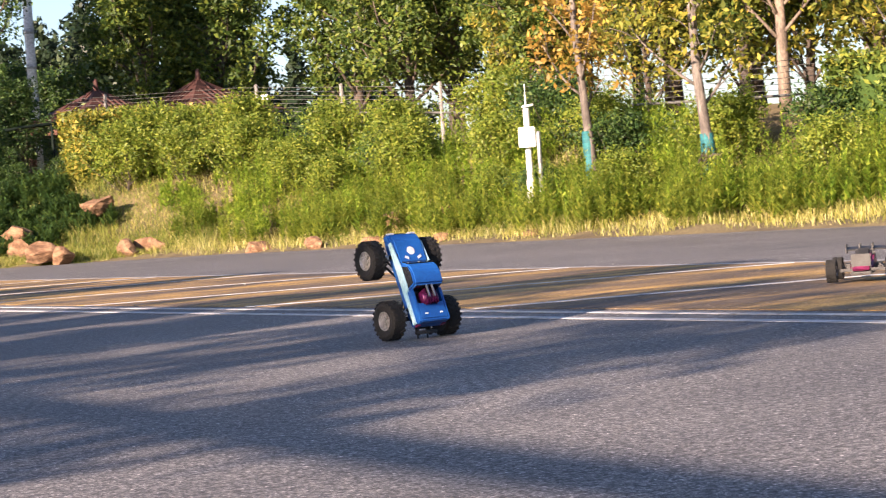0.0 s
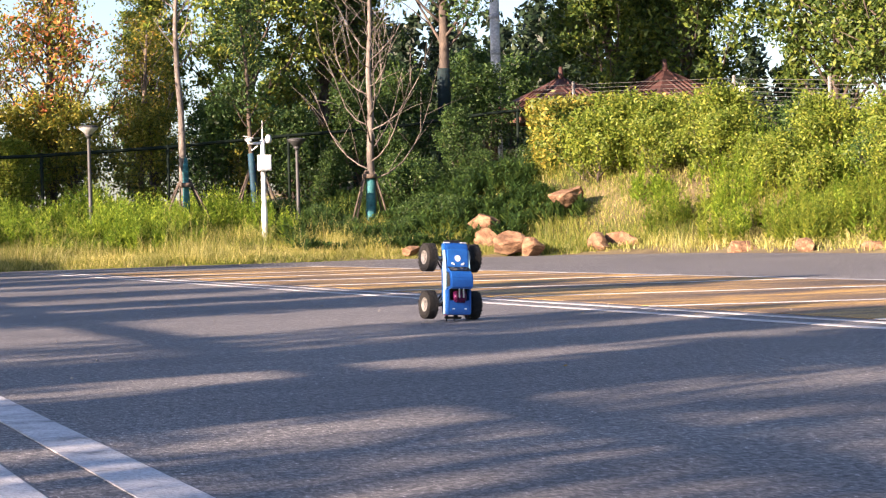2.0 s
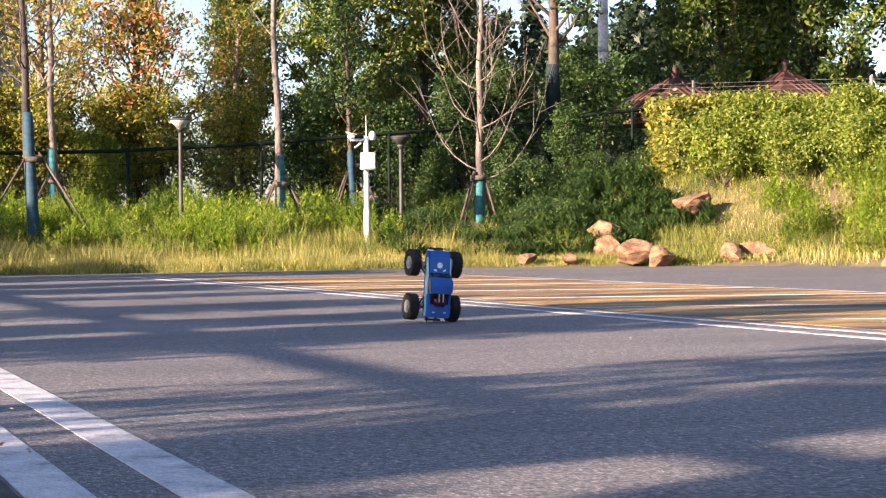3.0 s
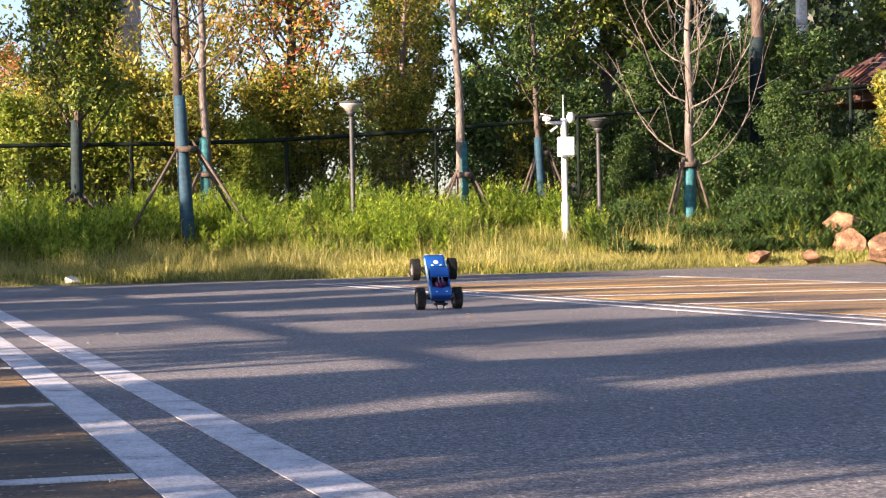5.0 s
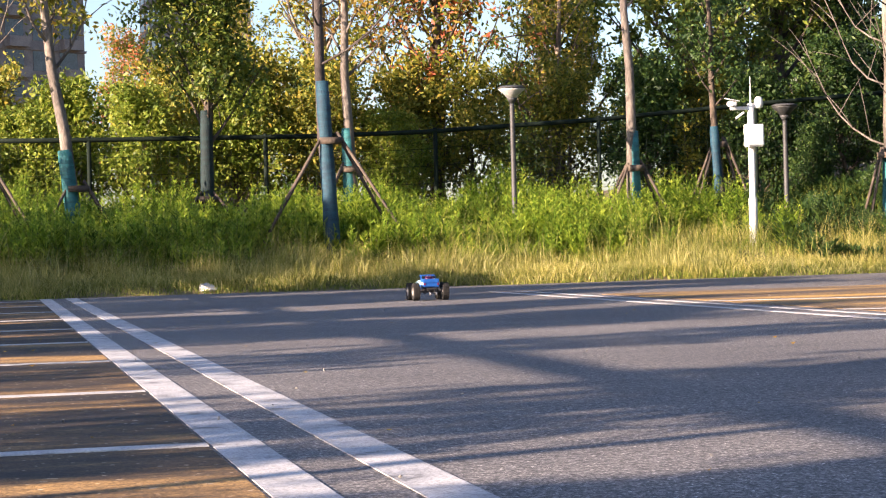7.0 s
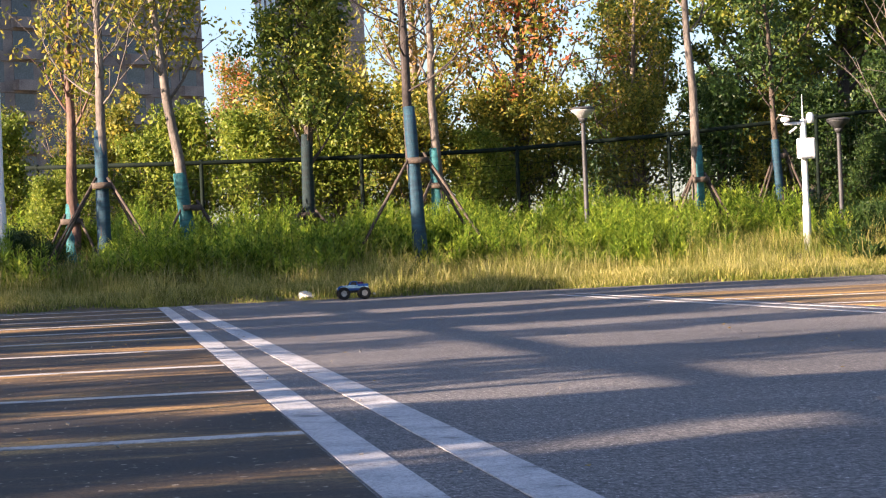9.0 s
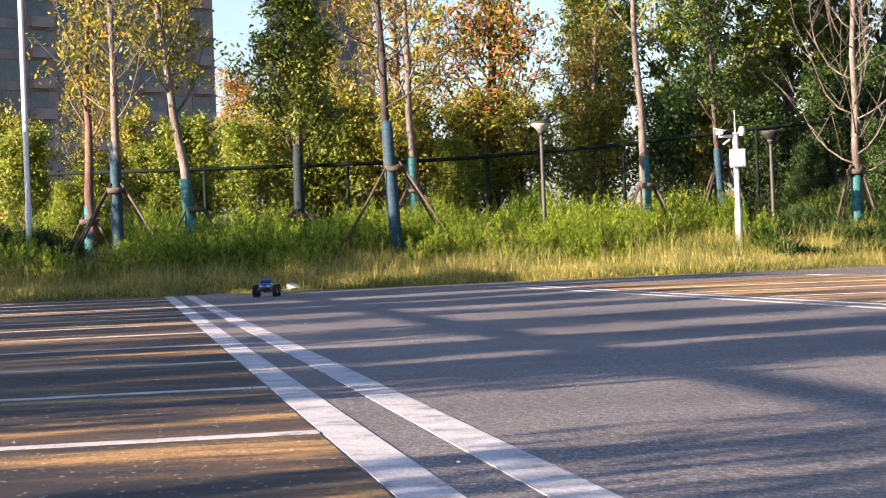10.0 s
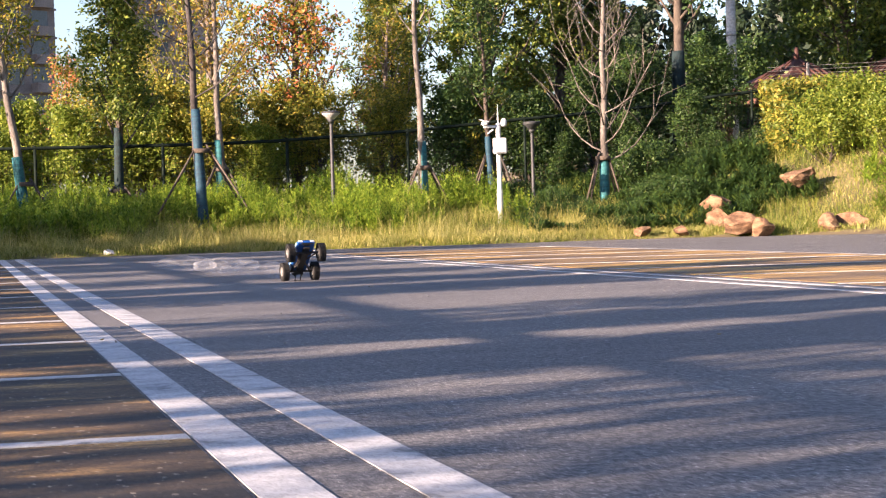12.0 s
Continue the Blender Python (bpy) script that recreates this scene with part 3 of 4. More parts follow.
# ---- verge plants ----
def weeds(name, rng, xy, height, material, label, leaf=0.07):
    """Tall upright weeds: stalks with many narrow leaves; one object."""
    V, n = [], len(xy)
    for x, y in xy:
        h = height * rng.uniform(0.55, 1.2) * (1 + 0.9 * noise.noise((x * 0.9, y * 0.9, 5)))
        k = 34
        t = rng.uniform(0.12, 1.0, k)
        a = rng.uniform(0, 2 * np.pi, k)
        ln = leaf * (1.25 - 0.75 * t) * rng.uniform(0.7, 1.4, k)
        lx, ly = rng.normal(0, 0.07, 2) * h
        root = np.column_stack([x + lx * t, y + ly * t, land(x, y) + h * t])
        d = np.column_stack([np.cos(a), np.sin(a), rng.uniform(0.2, 1.1, k)])
        s = np.column_stack([-np.sin(a), np.cos(a), np.zeros(k)]) * (ln * 0.16)[:, None]
        tip, mid = root + d * ln[:, None], root + d * ln[:, None] * 0.5
        V.append(np.stack([root, mid + s, tip, mid - s], 1).reshape(-1, 3))
        st = np.array([[x - 0.006, y, land(x, y)], [x + 0.006, y, land(x, y)], [x + lx + 0.002, y + ly, land(x, y) + h], [x + lx - 0.002, y + ly, land(x, y) + h]])
        V.append(st)
    v = np.concatenate(V)
    ob = mesh_part(name, v, np.arange(len(v)).reshape(-1, 4), material)
    return tagged(ob, label, "weeds", kind="stuff")


grng = np.random.default_rng(5)
def clumped(xy, scale, level, seed):
    """Keeps the points that fall into patches."""
    return np.array([p for p in xy if noise.noise((p[0] * scale, p[1] * scale, seed)) > level])


blades("dry_grass", grng, scatter(grng, 60000, -4, 13, 28, 33.5, 0.0, 2.2), 0.15, 0.0042, GRASS_DRY, 1.5, "dry golden grass along the lot's edge")
blades("short_grass", grng, scatter(grng, 16000, -4, 17, 28, 33.5, -0.15, 0.5), 0.09, 0.0048, GRASS_LUSH, 0.9, "short green grass along the lot's edge")
blades("dry_tufts", grng, clumped(scatter(grng, 34000, -4, 12, 29.5, 34, 0.5, 3.2), 0.9, 0.0, 21), 0.30, 0.0034, GRASS_DRY, 1.0, "taller straw-coloured tufts behind the edge")
blades("tall_grass", grng, scatter(grng, 30000, -4, 13, 30, 38, 1.5, 7.5), 0.30, 0.0052, GRASS_LUSH, 0.8, "tall lush green grass under young trees")
blades("seed_stalks", grng, scatter(grng, 4200, -4, 11, 29.5, 35, 0.8, 4.5), 0.52, 0.0022, GRASS_DRY, 0.5, "thin pale seed stalks above the grass")
weeds("tall_weeds", grng, clumped(scatter(grng, 6400, -4, 10.2, 30, 37, 2.0, 6.6), 0.7, -0.12, 33), 0.56, WEED_GREEN, "tall bright green weeds below the fence", 0.10)
weeds("broad_weeds", grng, clumped(scatter(grng, 2600, 9.9, 15.2, 30, 36.5, 0.9, 6.5), 0.8, -0.15, 37), 0.36, LEAF_DARK, "dark leafy weeds around the bare tree", 0.13)
blades("bank_grass", grng, scatter(grng, 42000, 12, 19, 8, 36, 0.1, 5.0), 0.17, 0.005, GRASS_DRY, 0.9, "yellow-green grass on the stony bank")
spots = scatter(grng, 4200, 13.5, 19.5, 8, 34, 0.9, 5.0)
weeds("bank_weeds", grng, clumped(spots[(spots[:, 0] > 15.9) | (spots[:, 1] < 27.5)], 0.8, -0.1, 41), 0.68, WEED_GREEN, "green weeds on the stony bank", 0.10)

extra = scatter(grng, 15000, 12.6, 16.4, 27.5, 33.5, 0.2, 5.0)
blades("slope_grass", grng, extra, 0.19, 0.0045, GRASS_LUSH, 0.8, "yellow-green grass between the boulders")

lush = clumped(scatter(grng, 2600, 15.4, 17.8, 12, 28.5, 0.4, 2.8), 0.9, -0.05, 45)
weeds("bright_weeds", grng, lush, 0.62, LEAF_LIME, "bright feathery weeds low on the bank", 0.085)
bank_bush = tree("bush", "bright green leafy bush on the bank", 41, on_land(16.7, 30.3), 1.0, 0.03, BARK_DARK, LEAF_LIME, 7500, 0.03, 0.26, 24, 0.05, 0.85, 0.75, category="bush", group="bushes on the bank")
deep_bush = tree("bush", "deep green leafy bush on the bank", 42, on_land(13.0, 33.6), 0.75, 0.03, BARK_DARK, LEAF_DARK, 6000, 0.03, 0.25, 24, 0.05, 0.75, 0.7, category="bush", group="bushes on the bank")
brng = np.random.default_rng(8)
for src, spots in (
        (bank_bush, ((15.9, 31.2, 1.0), (16.5, 31.4, 1.15), (17.3, 30.9, 1.2), (17.4, 29.2, 1.1), (18.1, 30.2, 1.25), (17.6, 27.6, 1.0), (17.5, 26.0, 0.95), (18.5, 27.4, 1.2), (17.8, 24.0, 1.0), (17.9, 21.3, 0.9), (17.0, 20.0, 0.7), (18.3, 19.2, 1.0), (16.9, 16.8, 0.8), (18.0, 16.0, 1.0), (17.4, 13.3, 0.9), (18.4, 12.2, 1.0), (17.2, 9.8, 0.9), (18.6, 25.4, 1.2), (18.9, 22.6, 1.2))),
        (deep_bush, ((12.6, 34.4, 0.7), (14.2, 33.6, 0.5), (14.9, 34.6, 0.7), (11.2, 33.4, 0.55), (13.8, 34.8, 0.75), (15.6, 33.6, 0.6), (10.6, 34.6, 0.6), (13.0, 32.6, 0.5), (12.2, 31.5, 0.42), (12.6, 32.2, 0.55), (13.2, 31.9, 0.6), (11.4, 32.4, 0.5), (18.6, 31.6, 1.2), (18.9, 28.6, 1.3), (18.2, 24.9, 1.1), (18.8, 20.8, 1.2), (18.0, 18.3, 1.0), (18.6, 14.4, 1.2), (18.4, 10.5, 1.2), (17.0, 18.9, 0.8), (-1.3, 33.6, 0.6), (-0.8, 33.3, 0.5), (-2.0, 33.3, 0.7)))):
    for x, y, size in spots:
        again(src, x, y, float(brng.uniform(0, 360)), size * float(brng.uniform(0.85, 1.15)))


def make_hedge(name, label, seed, n, size, leaves, spot):
    rng = np.random.default_rng(seed)
    root = tagged(new(name), label, "hedge")
    w, d, h = size
    p = rng.uniform(-0.5, 0.5, (n, 3))
    ax = rng.integers(0, 3, n)
    p[np.arange(n), ax] = np.sign(rng.uniform(-1, 1, n)) * 0.5
    p = p * np.array([w, d, h]) + rng.normal(0, 0.055, (n, 3))
    p *= 1 + 0.07 * np.array([noise.noise((a * 1.6, b * 1.6, c * 1.6 + seed)) for a, b, c in p])[:, None]
    v, f = leaf_cloud(rng, p, np.full(n, 0.05), np.ones(n, int), 0.05)
    mesh_part("foliage", v, f, leaves, root)
    # solid box in the darker leaf colour fills the inside
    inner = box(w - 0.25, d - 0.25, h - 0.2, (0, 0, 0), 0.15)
    part("inner_core", inner, LEAF_DARK, root)
    tubes("stem", [([(x, 0, -h / 2 - 0.6), (x, 0, h / 2 - 0.3)], [0.03, 0.015]) for x in (-0.38 * w, -0.2 * w, 0, 0.2 * w, 0.38 * w)], BARK_DARK, root)
    root.matrix_basis = spot


make_hedge("hedge", "clipped yellow-green hedge on top of the bank", 44, 20000, (3.7, 1.3, 1.7), LEAF_HEDGE, pose(17.35, 32.8, 2.05, 0, 0, -4))
make_hedge("ivy_wall", "tall green ivy-covered fence on the bank", 45, 26000, (7.5, 0.7, 1.7), LEAF_GREEN, pose(19.0, 10.8, 1.25, 0, 0, 92))


def boulder(x, y, s, seed, flat_z=0.7, z=None, label="weathered orange-brown boulder on the bank", stone=None):
    bm = bmesh.new()
    bmesh.ops.create_icosphere(bm, subdivisions=3, radius=1)
    rng = random.Random(seed)
    cuts = [(Vector((rng.gauss(0, 1), rng.gauss(0, 1), rng.gauss(0, 0.8))).normalized(), rng.uniform(0.38, 0.78)) for _ in range(11)]
    for v in bm.verts:
        for nrm, dd in cuts:
            over = v.co.dot(nrm) - dd
            if over > 0:
                v.co -= nrm * over * 0.97
        v.co += v.co.normalized() * (0.16 * noise.noise(v.co * 1.7 + Vector((seed, 0, 0))) + 0.07 * noise.noise(v.co * 5 + Vector((0, seed, 0))))
    ob = part("boulder", bm, stone or ROCK)
    ob.scale = (s * rng.uniform(1.0, 1.5), s * rng.uniform(0.8, 1.3), s * flat_z * rng.uniform(0.8, 1.3))
    ob.location = (x, y, land(x, y) + s * flat_z * 0.25 if z is None else z)
    ob.rotation_euler = (0, 0, rng.uniform(0, 6))
    tagged(ob, label, "boulder", "boulders on the bank")


for i, (x, y, s, z) in enumerate(((14.96, 30.6, 0.46, 1.1), (13.33, 30.4, 0.38, 0.65), (13.06, 29.9, 0.3, 0.35), (12.95, 28.6, 0.36, 0.28), (13.21, 28.2, 0.26, 0.18), (14.43, 28.2, 0.4, 0.19), (14.77, 28.0, 0.34, 0.17), (15.76, 28.6, 0.3, 0.36), (16.5, 28.2, 0.34, 0.38), (16.78, 27.8, 0.3, 0.24), (11.6, 29.6, 0.17, 0.21), (12.16, 29.2, 0.2, 0.2),
                                  (15.3, 24.6, 0.28, 0.12), (15.45, 23.0, 0.26, 0.12), (15.5, 21.2, 0.28, 0.12), (16.4, 20.6, 0.30, 0.5), (16.4, 22.2, 0.25, 0.45), (15.55, 19.4, 0.24, 0.12), (15.6, 17.3, 0.22, 0.12))):
    boulder(x, y, s * 0.92, 60 + i, z=z - 0.07)
boulder(2.35, 29.75, 0.12, 90, 0.5, label="small pale stone at the asphalt's edge", stone=GLASSY)


# ---- fence ----
def make_fence():
    root = tagged(new("fence"), "dark green mesh fence along the verge", "fence")
    line = [(-1.25, 36, 2.07), (1.4, 36, 2.06), (4.5, 36, 2.07), (6.15, 36, 2.11), (8.86, 36, 2.26), (11.5, 36, 2.48), (13.6, 36, 2.63), (15.84, 36, 2.91), (16.6, 35.7, 2.96)]
    tubes("top_rail", [(line, [0.034] * len(line))], FENCE, root, sides=8)
    wires, x = [], -1.08
    while x < 16.6:
        k = max(i for i in range(len(line) - 1) if line[i][0] <= x)
        a, b = Vector(line[k]), Vector(line[k + 1])
        p = a.lerp(b, (x - a.x) / (b.x - a.x))
        tubes("post", [([(p.x, p.y, land(p.x, p.y) - 0.2), (p.x, p.y, p.z + 0.05)], [0.032, 0.032])], FENCE, root, sides=8)
        x += 2.48
    for i in range(len(line) - 1):
        a, b = Vector(line[i]), Vector(line[i + 1])
        n = max(2, int((b - a).length / 0.12))
        for j in range(n):
            p = a.lerp(b, j / n)
            wires.append(([tuple(p), (p.x, p.y, land(p.x, p.y))], [0.002, 0.002]))
        for hgt in (0.25, 0.5, 0.75, 1.0, 1.25):
            wires.append(([tuple(a - Vector((0, 0, hgt))), tuple(b - Vector((0, 0, hgt)))], [0.004, 0.004]))
    tubes("mesh_wire", wires, FENCE, root, sides=3, smooth=False)


make_fence()


def make_wire_fence():
    root = tagged(new("wire_fence"), "concrete posts with strands of wire above the bank", "fence")
    line = [(16.6, 35.7, 2.96), (19.0, 32.3, 2.85), (19.0, 26.1, 2.32), (19.0, 22.6, 2.05), (19.0, 19.4, 1.9), (19.0, 16.0, 1.75), (19.0, 11.0, 1.6)]
    tubes("top_rail", [(line, [0.022] * len(line))], WIRE, root, sides=6)
    for k in range(1, 7):
        tubes("strand", [([(x, y, z + 0.08 * k) for x, y, z in line], [0.004] * len(line))], WIRE, root, sides=4)
    y = 34.9
    while y > 10.5:
        k = max(i for i in range(len(line) - 1) if line[i][1] >= y)
        a, b = Vector(line[k]), Vector(line[k + 1])
        p = a.lerp(b, (a.y - y) / (a.y - b.y))
        part("post", box(0.055, 0.055, p.z + 0.55 - land(p.x, y) + 0.2, (p.x, y, (p.z + 0.55 + land(p.x, y) - 0.2) / 2), 0.012), CONCRETE, root)
        y -= 3.45
    part("sign_plate", box(0.03, 0.28, 0.13, (18.93, 31.0, 3.02), 0.006), WHITE, root, "small blank white plate")


make_wire_fence()


# ---- lamps, poles ----
def garden_lamp(x, y, top, tint, label):
    root = tagged(new("garden_lamp"), label, "lamp", "garden lamps on the verge")
    z0 = land(x, y)
    h = top - z0
    part("pole", lathe(((0.045, -0.2), (0.045, 0.3), (0.036, 0.34), (0.032, h - 0.3), (0.03, h - 0.22))), LAMPGREY, root, smooth=True)
    part("base_flange", lathe(((0.10, 0.0), (0.10, 0.03), (0.06, 0.05))), LAMPGREY, root)
    part("collar", lathe(((0.03, h - 0.24), (0.055, h - 0.2), (0.07, h - 0.17), (0.05, h - 0.16))), LAMPGREY, root, smooth=True)
    part("shade", lathe(((0.06, h - 0.17), (0.11, h - 0.11), (0.165, h - 0.065), (0.172, h - 0.045))), tint, root, "frosted cone shade", smooth=True)
    part("cap", lathe(((0.18, h - 0.045), (0.185, h - 0.03), (0.14, h - 0.008), (0.05, h))), LAMPGREY, root, smooth=True)
    root.matrix_basis = pose(x, y, z0)


garden_lamp(6.72, 33.0, 2.53, GLASSY, "slim grey garden lamp with cone shade")
garden_lamp(10.78, 33.6, 2.30, LAMPGREY, "slim grey garden lamp with dark shade")


def sensor_pole(x, y, top, turn, label, cameras=True):
    root = tagged(new("sensor_pole"), label, "camera pole", "white sensor poles")
    z0 = land(x, y)
    h = top - z0
    part("pole", lathe(((0.056, -0.2), (0.056, 0.62), (0.044, 0.66), (0.044, h - 0.32), (0.04, h - 0.30))), WHITE, root, smooth=True)
    part("foot_plate", box(0.2, 0.2, 0.02, (0, 0, 0.01), 0.004), GALV, root)
    cab = part("control_box", box(0.24, 0.12, 0.29, (0, -0.09, h - 0.72), 0.012), WHITE, root)
    part("box_door", box(0.20, 0.008, 0.25, (0, -0.155, h - 0.72), 0.003), WHITE, cab)
    part("mast_tip", lathe(((0.012, h - 0.30), (0.012, h - 0.12), (0.006, h - 0.10), (0.006, h + 0.05)), 8), WHITE, root)
    if not cameras:
        part("sun_shield", box(0.16, 0.16, 0.03, (0.03, 0, h - 0.27), 0.006, pose(0, 0, 0, 0, -8)), WHITE, root)
        root.matrix_basis = pose(x, y, z0, 0, 0, turn)
        return
    arm = part("arm", join(box(0.30, 0.045, 0.045, (-0.13, 0, h - 0.36), 0.008), box(0.12, 0.04, 0.04, (0.06, 0, h - 0.33), 0.008)), WHITE, root)
    part("bracket", box(0.03, 0.03, 0.14, (-0.15, 0, h - 0.45), 0.006, pose(0, 0, 0, 0, 55)), WHITE, arm)
    eye = part("camera_housing", box(0.09, 0.16, 0.07, (-0.27, -0.03, h - 0.30), 0.015), WHITE, root)
    part("sun_shield", box(0.15, 0.20, 0.012, (-0.27, -0.04, h - 0.25), 0.004, pose(0, 0, 0, 8, 10)), WHITE, eye)
    part("dome_camera", lathe(((0.05, h - 0.36), (0.062, h - 0.30), (0.055, h - 0.25), (0.03, h - 0.21)), 14, (0.11, 0, 0)), WHITE, root, smooth=True)
    root.matrix_basis = pose(x, y, z0, 0, 0, turn)


sensor_pole(9.72, 32.2, 2.50, 0, "white steel pole with control box and cameras")
sensor_pole(16.5, 18.5, 2.16, -40, "white steel pole with control box above bushes", False)


def thin_pole():
    x, y = -1.46, 33.0
    root = tagged(new("light_pole"), "tall slim white light pole on the verge", "pole")
    part("shaft", lathe(((0.055, -0.2), (0.055, 1.0), (0.042, 1.05), (0.036, 6.5))), WHITE, root, smooth=True)
    part("base_cover", lathe(((0.09, 0.0), (0.09, 0.12), (0.06, 0.16))), GALV, root)
    root.matrix_basis = pose(x, y, land(x, y))


thin_pole()


def grey_post(x, y, top):
    root = tagged(new("marker_post"), "slim bare grey steel post", "post")
    part("shaft", lathe(((0.03, -0.2), (0.03, top - 0.03), (0.02, top))), GALV, root, smooth=True)
    root.matrix_basis = pose(x, y, land(x, y))


grey_post(16.4, 18.1, 1.35)


# ---- distance ----
def pavilion(x, y, z, s):
    root = tagged(new("pavilion"), "garden pavilion with red tiled hip roof", "pavilion", "pavilions beyond the fence")
    bm = bmesh.new()
    prof = ((1.9, 0.0), (1.2, 0.38), (0.6, 0.72), (0.12, 1.05))
    rings = [[bm.verts.new((r * cx, r * cy, h)) for cx, cy in ((-1, -1), (1, -1), (1, 1), (-1, 1))] for r, h in prof]
    for a, b in zip(rings, rings[1:]):
        for k in range(4):
            bm.faces.new((a[k], a[(k + 1) % 4], b[(k + 1) % 4], b[k]))
    bm.faces.new(rings[0][::-1])
    bm.faces.new(rings[-1])
    roof = part("roof", bm, TILE, root)
    part("finial", lathe(((0.10, 1.0), (0.08, 1.2), (0.05, 1.4))), TILE, roof, smooth=True)
    runs = []
    for side in range(4):
        for k in range(-8, 9):
            o = k * 0.21
            for (r0, h0), (r1, h1) in zip(prof[:-1], prof[1:]):
                if abs(o) < r1:
                    p0, p1 = Vector((o, -r0, h0 + 0.02)), Vector((o, -r1, h1 + 0.02))
                    m = Matrix.Rotation(side * math.pi / 2, 3, "Z")
                    runs.append(([tuple(m @ p0), tuple(m @ p1)], [0.035, 0.035]))
    tubes("tile_ridge", runs, TILE, roof, sides=5)
    part("beam", join(box(3.3, 0.16, 0.22, (0, -1.55, -0.13)), box(3.3, 0.16, 0.22, (0, 1.55, -0.13)), box(0.16, 2.9, 0.22, (-1.55, 0, -0.13)), box(0.16, 2.9, 0.22, (1.55, 0, -0.13))), TIMBER, root)
    for cx in (-1.45, 1.45):
        for cy in (-1.45, 1.45):
            part("post", box(0.2, 0.2, 4.4, (cx, cy, -2.4), 0.02), TIMBER, root)
    root.matrix_basis = pose(x, y, z, 0, 0, 12)
    root.scale = (s, s, s)


pavilion(18.55, 38.6, 3.02, 0.78)
pavilion(21.2, 38.6, 3.2, 0.78)


def mast():
    root = tagged(new("chimney_mast"), "tall white mast with grey bands", "mast")
    h, z = 14.0, 0.0
    part("shaft", lathe(((0.13, 0), (0.115, 5), (0.105, h))), MAST_WHITE, root, smooth=True)
    for k in range(9):
        part("band", lathe(((0.121, 2.9 + k * 0.85), (0.121, 3.02 + k * 0.85))), CHIMNEY_RED, root, smooth=True)
    root.matrix_basis = pose(17.95, 41.0, z)


mast()


def wooded_hill():
    """A distant dark wood: pointed crowns of leaf clumps on one rise."""
    rng = np.random.default_rng(77)
    cs, rs, ct = [], [], []
    for k in range(75):
        x, y = rng.uniform(20, 44), rng.uniform(56, 66)
        top = 7.0 + 0.7 * math.sin((x - 20) * 0.16) + rng.normal() * 0.3 - 0.22 * max(0, x - 30.5) ** 1.2
        for j in range(14):
            f = j / 13
            cs.append((x + rng.normal() * 0.2, y + rng.normal() * 0.2, max(0.6, top * (0.25 + 0.75 * f))))
            rs.append(1.25 * (1.05 - 0.72 * f ** 1.5))
            ct.append(int(190 - 110 * f))
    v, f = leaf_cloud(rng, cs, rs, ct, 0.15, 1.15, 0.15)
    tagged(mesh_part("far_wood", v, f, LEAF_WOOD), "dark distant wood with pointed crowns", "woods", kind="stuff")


wooded_hill()


def apartment(x, y, w, d, storeys, turn, label):
    root = tagged(new("apartment_building"), label, "building", "apartment buildings beyond the trees")
    h = storeys * 2.9
    part("wall", box(w, d, h, (0, 0, h / 2)), FACADE, root)
    part("roof", box(w + 0.6, d + 0.6, 0.5, (0, 0, h + 0.25)), FACADE, root)
    me_p = mesh_of("pane", *quad_box(2.1, 0.06, 1.9), PANE)
    me_b = mesh_of("balcony", *quad_box(2.4, 1.0, 1.0), FACADE)
    n = int(w // 3.2)
    me_s = mesh_of("pane", *quad_box(0.06, 2.0, 1.9), PANE)
    for s in range(storeys):
        for k in range(4):
            o = new("window", me_s)
            o.parent, o.location = root, (-w / 2 - 0.02, (k - 1.5) * 3.3, s * 2.9 + 1.6)
        part("floor_band", box(w + 0.3, d + 0.3, 0.22, (0, 0, s * 2.9 + 2.85)), FACADE, root)
        for k in range(n):
            xx = (k - (n - 1) / 2) * 3.2
            o = new("window", me_p)
            o.parent, o.location = root, (xx, -d / 2 - 0.02, s * 2.9 + 1.7)
            if k % 2 == 0:
                b = new("balcony", me_b)
                b.parent, b.location = root, (xx, -d / 2 - 0.5, s * 2.9 + 0.5)
    root.matrix_basis = pose(x, y, 0, 0, 0, turn)


def quad_box(sx, sy, sz):
    v = [(a * sx / 2, b * sy / 2, c * sz / 2) for c in (-1, 1) for b in (-1, 1) for a in (-1, 1)]
    return v, [(0, 2, 3, 1), (4, 5, 7, 6), (0, 1, 5, 4), (2, 6, 7, 3), (0, 4, 6, 2), (1, 3, 7, 5)]


apartment(-9.0, 200, 36, 14, 14, 36, "grey apartment tower with rows of balconies")
apartment(21.5, 215, 9, 14, 14, 5, "narrow pale tower block beyond the trees")



# out-of-view pipe added only to throw a dark band along the aisle
def shadow_pipe():
    root = tagged(new("shadow_pipe"), "unseen grey pipe on slim posts, added to cast a shadow band", "gantry")
    pipe = lathe(((0.058, -17.0), (0.058, 21.0)), 12)
    pipe.transform(pose(-7.0, 6.0, 2.95, -90))
    part("pipe", pipe, GALV, root, smooth=True)
    for y in (-8.0, 0.4, 9.3, 17.5):
        part("post", box(0.06, 0.06, 3.0, (-7.0, y, 1.48), 0.006), GALV, root)


shadow_pipe()

